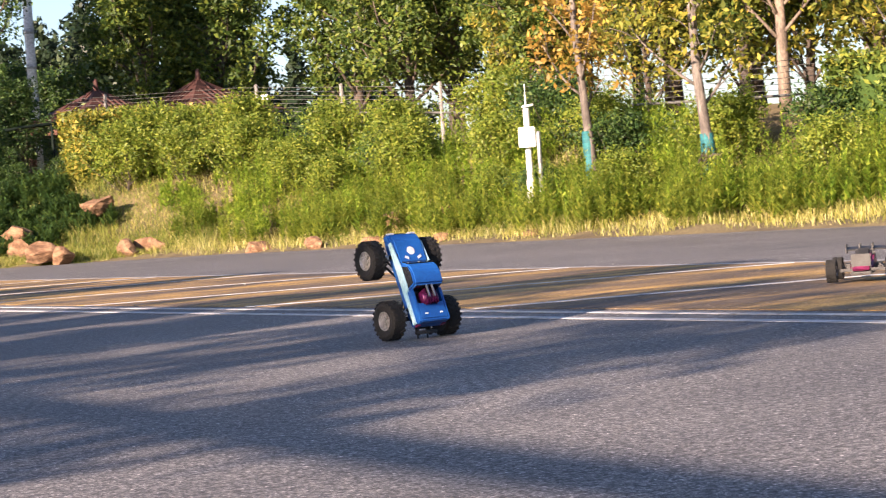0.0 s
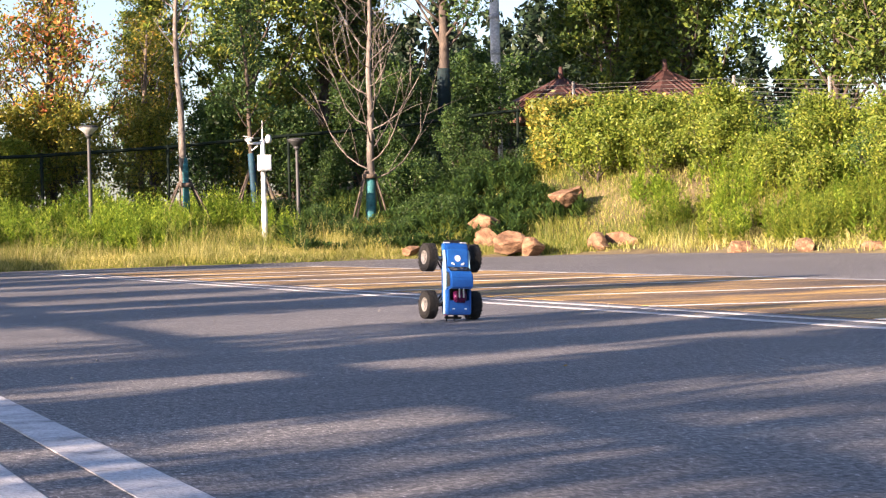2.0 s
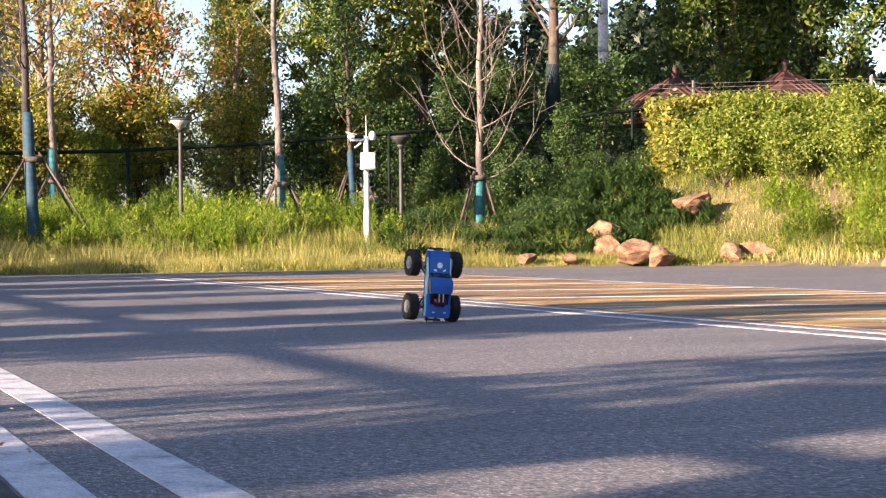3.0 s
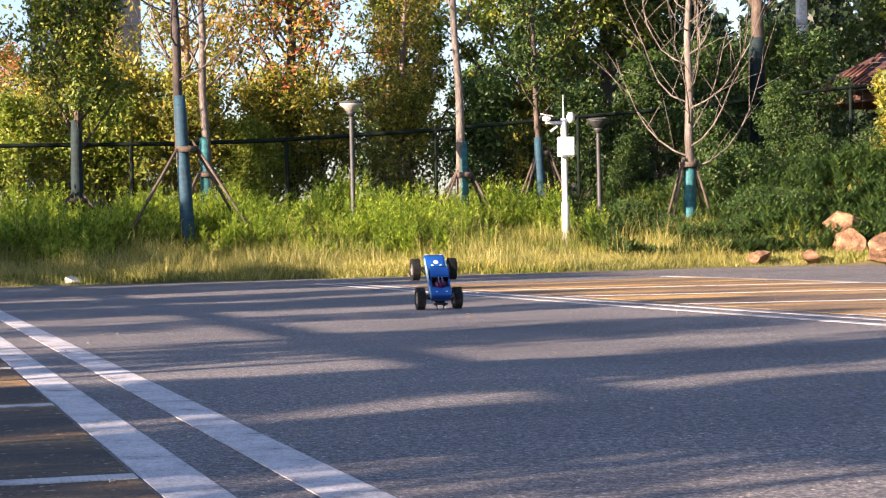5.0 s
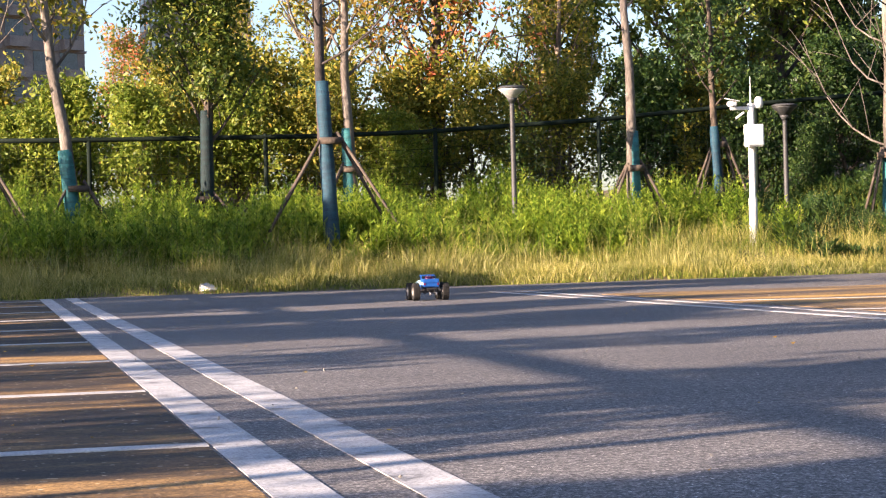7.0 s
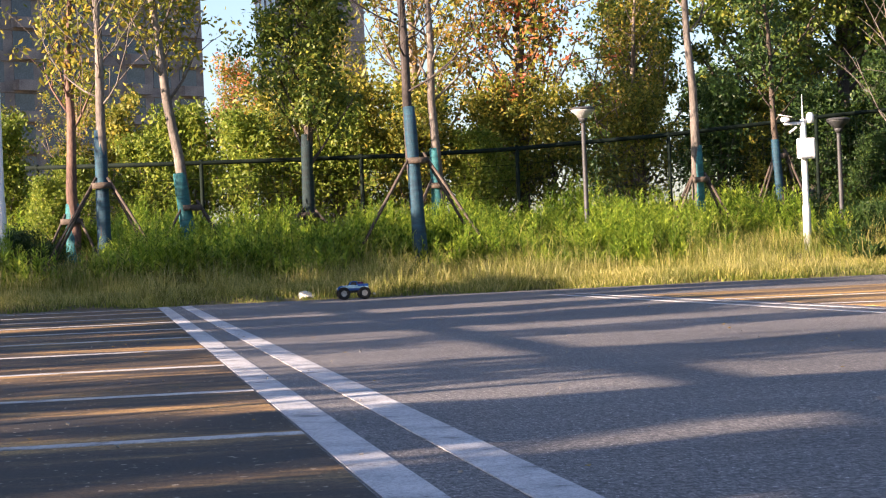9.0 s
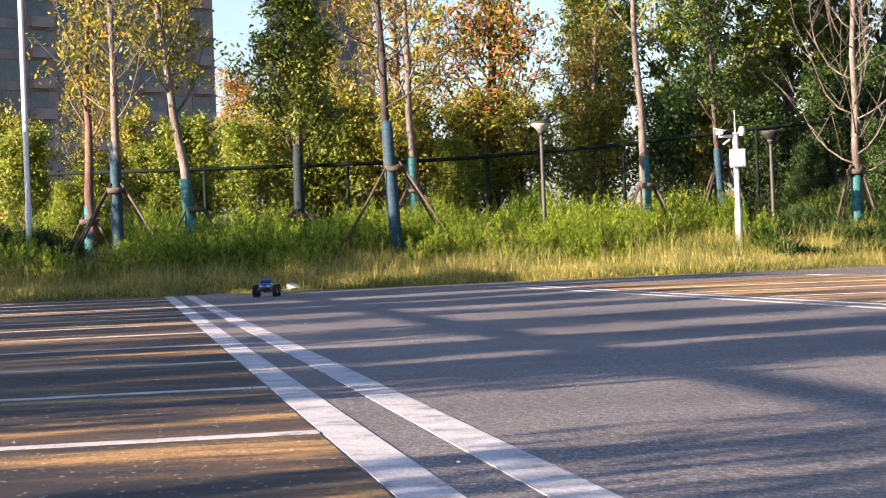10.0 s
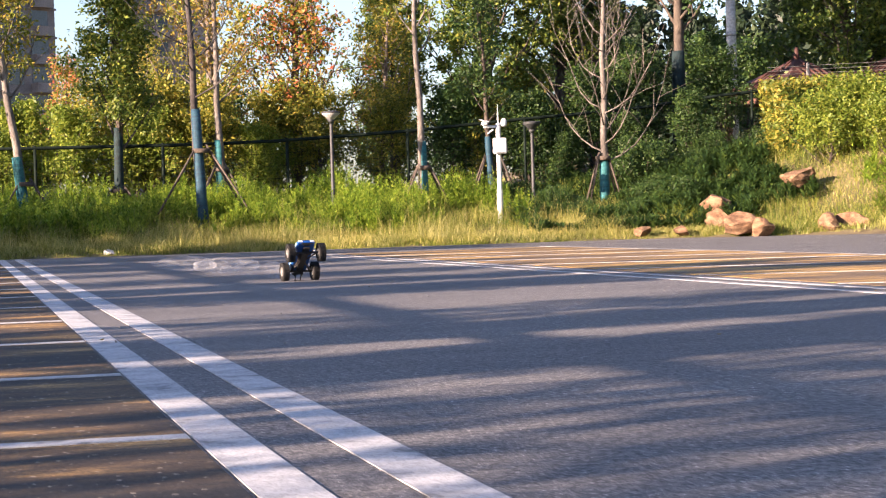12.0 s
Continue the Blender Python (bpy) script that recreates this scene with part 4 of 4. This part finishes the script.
# unseen trees added on the lot's sunny side to cast long shadows across asphalt
SHADE = "trees along the lot's sunny side"
shade_a = tree("shade_tree", "unseen leafy green tree added to shade the lot", 51, (-15.5, -10.5, -0.1), 6.4, 0.14, BARK_DARK, LEAF_GREEN, 9000, 0.10, 0.55, 24, 0.3, 2.2, 0.8, group=SHADE)
shade_b = tree("shade_tree", "unseen thin young tree added to streak the lot with shade", 52, (-8.5, 5.1, -0.1), 4.6, 0.09, BARK_GREY, LEAF_YELLOW, 1500, 0.08, 0.4, 16, 0.35, 1.3, 0.9, group=SHADE)
shade_c = tree("shade_tree", "unseen narrow upright tree added to cast dark bands", 53, (-12.0, -1.7, -0.1), 6.6, 0.12, BARK_DARK, LEAF_DARK, 12000, 0.10, 0.45, 34, 0.22, 1.0, 1.0, group=SHADE)
for src, spots in ((shade_a, ((-12.5, -9.3, 120, 1.0), (-18.5, -2.2, 200, 0.9), (-16, -13.6, 20, 1.1), (-9.0, 18.0, 35, 0.70), (-9.6, 20.6, 130, 0.85), (-8.8, 22.4, 225, 0.84), (-9.8, 24.4, 300, 0.74), (-9.0, 26.6, 80, 0.72), (-8.6, 28.4, 10, 0.76), (-9.2, 30.2, 140, 0.74), (-9.4, 15.6, 75, 0.72), (-21, 2.7, 150, 1.0), (-19.5, 8.4, 250, 0.85))),
                   (shade_b, ((-8.8, 2.1, 60, 1.0), (-9.4, 7.5, 140, 1.1), (-8.2, 9.7, 220, 0.9), (-10.0, 12.1, 10, 1.1), (-8.6, 14.9, 90, 0.95), (-10.5, 16.7, 160, 1.0), (-9.0, -0.8, 260, 1.1), (-12.0, -3.7, 30, 1.3), (-11.6, -5.0, 110, 1.25), (-13.0, 8.6, 190, 1.25), (-14.5, 13.0, 280, 1.3))),
                   (shade_c, ((-12.2, -0.2, 60, 0.92), (-12.0, 4.5, 150, 0.98), (-12.2, 5.9, 240, 0.95)))):
    for x, y, turn, s in spots:
        ob = copy_thing(src, pose(x, y, -0.1, 0, 0, turn))
        ob.scale = (s, s, s)


# ---- the trucks ----
BLUE = surface("truck_blue", (0.006, 0.072, 0.31), (0.010, 0.105, 0.40), 0.5, scale=8, fine=120, relief=0.03, grain=0.12)
# light blue trim, its colour lightened to hold some of the sun glare
BLUE_LIGHT = surface("truck_light_blue", (0.28, 0.50, 0.60), (0.44, 0.63, 0.70), 0.35, scale=9, fine=120, relief=0.03, grain=0.15)
RUBBER = surface("tyre_rubber", (0.006, 0.006, 0.006), (0.013, 0.0125, 0.012), 0.92, scale=20, fine=160, relief=0.4)
RIM = surface("rim_silver", (0.30, 0.29, 0.27), (0.46, 0.44, 0.42), 0.4, 0.5, scale=30, fine=200, relief=0.1)
BLACK = surface("chassis_black", (0.012, 0.012, 0.013), (0.03, 0.03, 0.032), 0.5, scale=20, fine=160, relief=0.2)
STEEL = surface("shock_steel", (0.35, 0.35, 0.36), (0.5, 0.5, 0.5), 0.3, 0.9, scale=30, fine=200, relief=0.1)
PURPLE = surface("motor_purple", (0.07, 0.008, 0.045), (0.15, 0.016, 0.10), 0.3, 0.4, scale=30, fine=200, relief=0.1)
MAGENTA = surface("buggy_magenta", (0.12, 0.012, 0.05), (0.20, 0.02, 0.08), 0.4, scale=20, fine=160, relief=0.05)
TINT = surface("cab_glass", (0.010, 0.012, 0.016), (0.02, 0.024, 0.03), 0.12, scale=9, fine=90, relief=0.02)
DECAL = surface("decal_white", (0.65, 0.66, 0.68), (0.8, 0.8, 0.8), 0.45, scale=30, fine=200, relief=0.02, grain=0.1)

BASE, HALF, R_W, W_W = 0.245, 0.126, 0.072, 0.056     # wheelbase, half track, tyre radius and width


def wheel(name, parent, at, r, w, label="chunky black tyre on silver rim"):
    """A wheel of its own: lugged tyre and dished rim with spokes, turning about its x axis."""
    root = new(name)
    root.parent = parent
    root.matrix_basis = pose(*at)
    sx = pose(0, 0, 0, 0, 90)
    bm = lathe(((r * 0.47, -w * 0.40), (r * 0.80, -w * 0.5), (r * 0.95, -w * 0.42), (r * 0.985, -w * 0.2), (r, 0), (r * 0.985, w * 0.2), (r * 0.95, w * 0.42), (r * 0.80, w * 0.5), (r * 0.47, w * 0.40)), 28, caps=False)
    lugs = [bm]
    for k in range(22):
        a = 2 * math.pi * k / 22
        for o in (-0.27, 0.27):
            m = Matrix.Rotation(a + (0.14 if o > 0 else 0), 4, "Z") @ Matrix.Translation((r * 0.985, 0, o * w)) @ Matrix.Rotation(0.5 if o > 0 else -0.5, 4, "X")
            lugs.append(box(r * 0.09, r * 0.13, w * 0.42, (0, 0, 0), 0, m))
    bm = join(*lugs)
    bm.transform(sx)
    part("tyre", bm, RUBBER, root, label)
    rim = lathe(((r * 0.10, -w * 0.30), (r * 0.42, -w * 0.33), (r * 0.47, -w * 0.44), (r * 0.50, -w * 0.44), (r * 0.48, 0), (r * 0.50, w * 0.44), (r * 0.47, w * 0.44), (r * 0.42, w * 0.33), (r * 0.10, w * 0.30)), 24)
    rim.transform(sx)
    part("rim", rim, RIM, root, "dished silver rim")
    spokes = []
    for k in range(6):
        for o in (-1, 1):
            spokes.append(box(0.009, r * 0.34, w * 0.10, (0, 0, 0), 0, Matrix.Rotation(k * math.pi / 3, 4, "Z") @ Matrix.Translation((0, r * 0.26, o * w * 0.36))))
    bm = join(*spokes, lathe(((r * 0.12, -w * 0.45), (r * 0.12, w * 0.45)), 10))
    bm.transform(sx)
    part("hub", bm, RIM, root)
    return root


def slab(pts, width, bevel=0.006, x=0.0):
    """A body shape: a side outline in (y, z), given width across x, with softened edges."""
    bm = bmesh.new()
    vs = [[bm.verts.new((x + s * width / 2, y, z)) for y, z in pts] for s in (-1, 1)]
    bm.faces.new(vs[0])
    bm.faces.new(vs[1][::-1])
    for k in range(len(pts)):
        j = (k + 1) % len(pts)
        bm.faces.new((vs[0][k], vs[1][k], vs[1][j], vs[0][j]))
    bmesh.ops.recalc_face_normals(bm, faces=bm.faces[:])
    bmesh.ops.bevel(bm, geom=bm.edges[:], offset=bevel, segments=2, affect="EDGES", clamp_overlap=True)
    return bm


def make_truck():
    """Origin on the ground under the rear axle; the nose points along +y."""
    root = tagged(new("toy_truck"), "blue radio-controlled pickup truck with big black tyres", "toy truck")
    f, z0 = BASE, R_W
    part("chassis", join(box(0.055, 0.34, 0.018, (0, f / 2, z0 + 0.012), 0.004), box(0.075, 0.16, 0.035, (0, f / 2, z0 + 0.035), 0.006)), BLACK, root)
    body = part("body", slab(((-0.055, 0.112), (-0.055, 0.148), (f + 0.045, 0.148), (f + 0.072, 0.140), (f + 0.075, 0.112), (f + 0.03, 0.105), (0.0, 0.105)), 0.138), BLUE, root)
    part("hood", slab(((0.150, 0.146), (0.155, 0.165), (f + 0.040, 0.160), (f + 0.068, 0.146)), 0.128, 0.007), BLUE, body)
    cab = part("cab", slab(((0.072, 0.146), (0.078, 0.212), (0.130, 0.216), (0.162, 0.204), (0.192, 0.160), (0.190, 0.146)), 0.130, 0.008), BLUE, body)
    part("windscreen", slab(((0.168, 0.196), (0.190, 0.164), (0.193, 0.166), (0.171, 0.199)), 0.118, 0.001), TINT, cab)
    part("rear_window", slab(((0.071, 0.158), (0.075, 0.204), (0.079, 0.204), (0.076, 0.158)), 0.115, 0.001), TINT, cab)
    for s in (-1, 1):
        part("side_window", slab(((0.086, 0.162), (0.090, 0.203), (0.130, 0.206), (0.156, 0.198), (0.172, 0.164)), 0.004, 0.001, s * 0.0655), TINT, cab)
        part("side_trim", slab(((-0.050, 0.128), (-0.050, 0.150), (0.07, 0.153), (0.075, 0.166), (0.16, 0.168), (f + 0.035, 0.152), (f + 0.035, 0.132)), 0.007, 0.002, s * 0.0685), BLUE_LIGHT, body, "pale blue side stripe")
        part("bed_side", slab(((-0.053, 0.146), (-0.053, 0.178), (0.074, 0.182), (0.074, 0.146)), 0.012, 0.003, s * 0.062), BLUE, body)
        part("headlight", box(0.034, 0.006, 0.018, (s * 0.048, f + 0.074, 0.130), 0.002), DECAL, body, "white headlight")
        part("tail_light", box(0.016, 0.006, 0.02, (s * 0.058, -0.056, 0.136), 0.002), MAGENTA, body, "red tail light")
        part("bumper_bracket", box(0.012, 0.05, 0.012, (s * 0.028, -0.05, z0 + 0.012), 0.002), BLACK, root)
    part("tailgate", box(0.128, 0.010, 0.034, (0, -0.050, 0.162), 0.003), BLUE, body)
    part("bed_cover", box(0.116, 0.062, 0.008, (0, -0.014, 0.176), 0.002), BLUE, body)
    part("bed_floor", box(0.114, 0.075, 0.004, (0, 0.042, 0.150), 0.001), BLACK, body)
    motor = lathe(((0.010, -0.034), (0.026, -0.032), (0.028, 0.028), (0.020, 0.034)), 16)
    motor.transform(pose(0, 0.036, 0.172, 0, 90))
    part("motor", motor, PURPLE, root, "purple finned electric motor", smooth=True)
    part("cooling_fin", join(*[box(0.004, 0.060, 0.060, (-0.022 + 0.011 * k, 0.036, 0.172), 0.004) for k in range(5)]), PURPLE, root)
    part("roll_bar", join(box(0.008, 0.05, 0.008, (-0.012, 0.055, 0.202), 0.002), box(0.008, 0.05, 0.008, (0.012, 0.055, 0.202), 0.002)), STEEL, root)
    ring = lathe(((0.0165, 0.1620), (0.0165, 0.1632), (0.001, 0.1634)), 18, (0, 0.236, 0))
    part("emblem", ring, DECAL, body, "round white emblem")
    for s in (-1, 1):
        part("decal", box(0.018, 0.009, 0.002, (s * 0.028, 0.208, 0.1655), 0, pose(0, 0, 0, 0, 0, s * 25)), DECAL, body)
        part("decal", box(0.013, 0.005, 0.002, (s * 0.034, -0.026, 0.181), 0), DECAL, body)
    part("front_bumper", join(box(0.10, 0.012, 0.014, (0, f + 0.084, 0.098), 0.005), box(0.05, 0.03, 0.01, (0, f + 0.070, 0.098), 0.003)), BLACK, root)
    part("rear_bumper", box(0.10, 0.012, 0.014, (0, -0.068, 0.098), 0.004), BLACK, root)
    bar = part("wheelie_bar", join(*[box(0.007, 0.085, 0.007, (s * 0.022, -0.085, 0.066), 0.002, pose(0, 0, 0, 14)) for s in (-1, 1)], box(0.06, 0.007, 0.007, (0, -0.108, 0.060), 0.002)), BLACK, root)
    for s in (-1, 1):
        w = lathe(((0.006, -0.007), (0.014, -0.006), (0.014, 0.006), (0.006, 0.007)), 12)
        w.transform(pose(s * 0.026, -0.126, 0.055, 0, 90))
        part("bar_wheel", w, STEEL, bar, smooth=True)
    for y in (0.0, f):
        part("axle", join(box(0.22, 0.016, 0.016, (0, y, z0), 0.005), box(0.045, 0.05, 0.045, (0, y, z0), 0.012)), BLACK, root)
        d = 1 if y == 0 else -1
        for s in (-1, 1):
            tubes("link", [([(s * 0.085, y, z0 - 0.006), (s * 0.025, y + d * 0.10, z0 + 0.008)], [0.005, 0.005]), ([(s * 0.075, y + d * 0.004, z0 + 0.014), (s * 0.028, y + d * 0.09, z0 + 0.032)], [0.004, 0.004])], BLACK, root, sides=6)
            sh = tubes("shock", [([(s * 0.082, y, z0 + 0.01), (s * 0.056, y + d * 0.025, z0 + 0.082)], [0.008, 0.008])], BLACK, root, sides=8)
            tubes("shock_rod", [([(s * 0.084, y, z0 + 0.006), (s * 0.068, y + d * 0.014, z0 + 0.046)], [0.011, 0.011])], STEEL, sh, sides=8)
    wheels = [wheel("wheel", root, (s * HALF, y, z0), R_W, W_W) for y in (0.0, f) for s in (-1, 1)]
    return root, wheels


def make_buggy():
    root = tagged(new("toy_buggy"), "low magenta and black radio-controlled buggy", "toy buggy")
    part("chassis", box(0.10, 0.36, 0.012, (0, 0, 0.038), 0.004), BLACK, root)
    body = part("body", slab(((-0.15, 0.045), (-0.14, 0.09), (-0.05, 0.105), (0.02, 0.125), (0.06, 0.105), (0.14, 0.075), (0.19, 0.05)), 0.10, 0.012), MAGENTA, root)
    part("cockpit", slab(((-0.07, 0.10), (-0.05, 0.145), (0.0, 0.148), (0.05, 0.105)), 0.075, 0.012), BLACK, body)
    part("side_pod", join(box(0.045, 0.16, 0.035, (-0.07, 0, 0.06), 0.01), box(0.045, 0.16, 0.035, (0.07, 0, 0.06), 0.01)), BLACK, root)
    wing = part("rear_wing", join(box(0.19, 0.06, 0.006, (0, -0.185, 0.140), 0.002, pose(0, 0, 0, -12)), box(0.004, 0.075, 0.045, (-0.095, -0.185, 0.140), 0.001), box(0.004, 0.075, 0.045, (0.095, -0.185, 0.140), 0.001)), BLACK, root)
    part("wing_stay", join(box(0.008, 0.05, 0.09, (-0.03, -0.165, 0.12), 0.002), box(0.008, 0.05, 0.09, (0.03, -0.165, 0.12), 0.002)), BLACK, wing)
    for y in (-0.14, 0.15):
        part("axle", box(0.25, 0.014, 0.014, (0, y, 0.052), 0.004), BLACK, root)
        part("shock_tower", box(0.09, 0.008, 0.07, (0, y, 0.09), 0.003), BLACK, root)
        for s in (-1, 1):
            wheel("wheel", root, (s * 0.135, y, 0.052), 0.052, 0.05, "small black buggy tyre")
    root.matrix_basis = pose(6.738, 2.142, 0.012, 0, 0, 130)


TRUCK, WHEELS = make_truck()
make_buggy()


def make_smoke():
    """Thin tyre smoke along the truck's last metres: flat see-through puffs."""
    m, n, l, p = nodes("smoke")
    clear, veil, mx = n.new("ShaderNodeBsdfTransparent"), n.new("ShaderNodeBsdfDiffuse"), n.new("ShaderNodeMixShader")
    veil.inputs["Color"].default_value = (0.86, 0.88, 0.92, 1)
    glow, both = n.new("ShaderNodeBsdfTranslucent"), n.new("ShaderNodeMixShader")
    glow.inputs["Color"].default_value = (0.86, 0.88, 0.92, 1)
    l.new(veil.outputs[0], both.inputs[1])
    l.new(glow.outputs[0], both.inputs[2])
    wisps, thin = noise_tex(n, l, 5.0, 3.0), ramp(n, ((0.35, (0, 0, 0)), (0.75, (0.26, 0.26, 0.26))))
    l.new(wisps.outputs[0], thin.inputs[0])
    l.new(thin.outputs[0], mx.inputs[0])
    l.new(clear.outputs[0], mx.inputs[1])
    l.new(both.outputs[0], mx.inputs[2])
    l.new(mx.outputs[0], n["Material Output"].inputs[0])
    root = tagged(new("tyre_smoke"), "thin white tyre smoke low over the asphalt", "smoke")
    rng, puffs = random.Random(21), []
    for k in range(3):
        bm = bmesh.new()
        bmesh.ops.create_icosphere(bm, subdivisions=3, radius=1)
        for v in bm.verts:
            v.co *= 1 + 0.35 * noise.noise(v.co * 1.3 + Vector((k, 0, 0)))
            v.co = Vector((v.co.x * 0.30, v.co.y * 0.75, v.co.z * 0.07))
        f = k / 2
        puff = part("puff", bm, m, root, smooth=True)
        puffs.append((puff, 11.6 + 0.32 * f, 2.36 + 0.16 * f + rng.uniform(-0.05, 0.05), 16.2 - 2.6 * f))
    return puffs


PUFFS = make_smoke()


# ---- small things on the asphalt ----
def litter():
    rng = random.Random(3)
    bm = bmesh.new()
    for _ in range(240):
        x, y = rng.uniform(-3, 9), rng.uniform(4, 29)
        s = rng.uniform(0.003, 0.007)
        bmesh.ops.create_cube(bm, size=1, matrix=Matrix.Translation((x, y, 0.008 + s * 0.3)) @ Euler((rng.random(), rng.random(), rng.random() * 6)).to_matrix().to_4x4() @ Matrix.Diagonal((s * 1.6, s, s * 0.7, 1)))
    ob = part("gravel", bm, CONCRETE)
    tagged(ob, "scattered pale gravel chips on asphalt", "gravel", kind="stuff")


litter()


def fallen_leaves():
    rng = random.Random(9)
    verts, faces = [], []
    for _ in range(420):
        x, y = (rng.uniform(-4, 0.4), rng.uniform(3, 28)) if rng.random() < 0.7 else (rng.uniform(0.5, 9), rng.uniform(3, 29))
        s, a = rng.uniform(0.005, 0.013), rng.uniform(0, 6.28)
        c, d = math.cos(a) * s, math.sin(a) * s
        k = len(verts)
        z = 0.009
        verts += [(x - c, y - d, z + 0.004), (x + d * 0.5, y - c * 0.5, z), (x + c, y + d, z + s * rng.uniform(0.1, 0.7)), (x - d * 0.5, y + c * 0.5, z)]
        faces.append((k, k + 1, k + 2, k + 3))
    tagged(mesh_part("fallen_leaves", verts, faces, LEAF_RUST), "small dry leaves scattered over the bays", "leaves", kind="stuff")


fallen_leaves()


# ---- what moves ----
# seconds, place of the rear axle on the ground, heading, nose-up angle, lean
CAR = [
    (0.0, 3.956, 1.662, 3.1, 66, 0),
    (0.5, 3.905, 2.660, 6.1, 67, 0),
    (1.0, 3.648, 3.251, 7.9, 66, 0),
    (1.5, 3.661, 4.866, 5.7, 72, 0),
    (2.0, 3.709, 7.157, 5, 86, 3),
    (2.5, 3.643, 9.049, 5.3, 91, 5),
    (3.0, 3.606, 10.828, 5.2, 90, 4),
    (5.0, 3.623, 17.595, -3.8, 52, 0),
    (5.5, 3.646, 18.967, -3.3, 26, 0),
    (6.0, 3.700, 20.335, 0.2, 2, 0),
    (6.5, 3.718, 21.674, 0.9, 0, 0),
    (7.0, 3.639, 24.356, -1, 0, 0),
    (7.5, 3.735, 26.493, -5, 0, 0),
    (8.4, 3.400, 28.600, 55, 0, 0),
    (9.3, 2.490, 28.976, 109.3, 0, 0),
    (9.5, 2.089, 27.877, 130.1, 0, 0),
    (10.0, 1.751, 26.492, 168, 0, 0),
    (10.5, 1.945, 23.561, 181.3, 0, 0),
    (11.0, 2.211, 20.718, 189.1, 0, 0),
    (11.5, 2.443, 16.885, 192.4, 0, 0),
    (12.0, 2.644, 12.435, 186.5, 38, 0),
]


def truck_pose(x, y, yaw, nose, lean):
    up = pose(0, 0, R_W, 0, 0, 0)
    return pose(x, y, 0.004, 0, 0, yaw) @ pose(HALF, 0, 0, 0, lean) @ pose(-HALF, 0, 0) @ up @ pose(0, 0, 0, nose) @ up.inverted()


def motions():
    walk(TRUCK, [(r[0], truck_pose(*r[1:])) for r in CAR])
    for puff, t, x, y in PUFFS:
        late = 12.0 - t
        walk(puff, [(0.0, pose(x, y, -0.4)), (t - 0.06, pose(x, y, -0.4)), (t, pose(x, y, 0.07)), (12.0, pose(x - 0.45 * late, y, 0.08 + 0.05 * late))])
    ts = [r[0] for r in CAR]
    n = 361
    times = [k / FPS for k in range(n)]
    px, py = np.interp(times, ts, [r[1] for r in CAR]), np.interp(times, ts, [r[2] for r in CAR])
    run = np.concatenate([[0], np.cumsum(np.minimum(np.hypot(np.diff(px), np.diff(py)), 0.1))])
    for w in WHEELS:
        home = w.matrix_basis.copy()
        walk(w, [(t, home @ pose(0, 0, 0, -math.degrees(d / R_W))) for t, d in zip(times, run)])


motions()
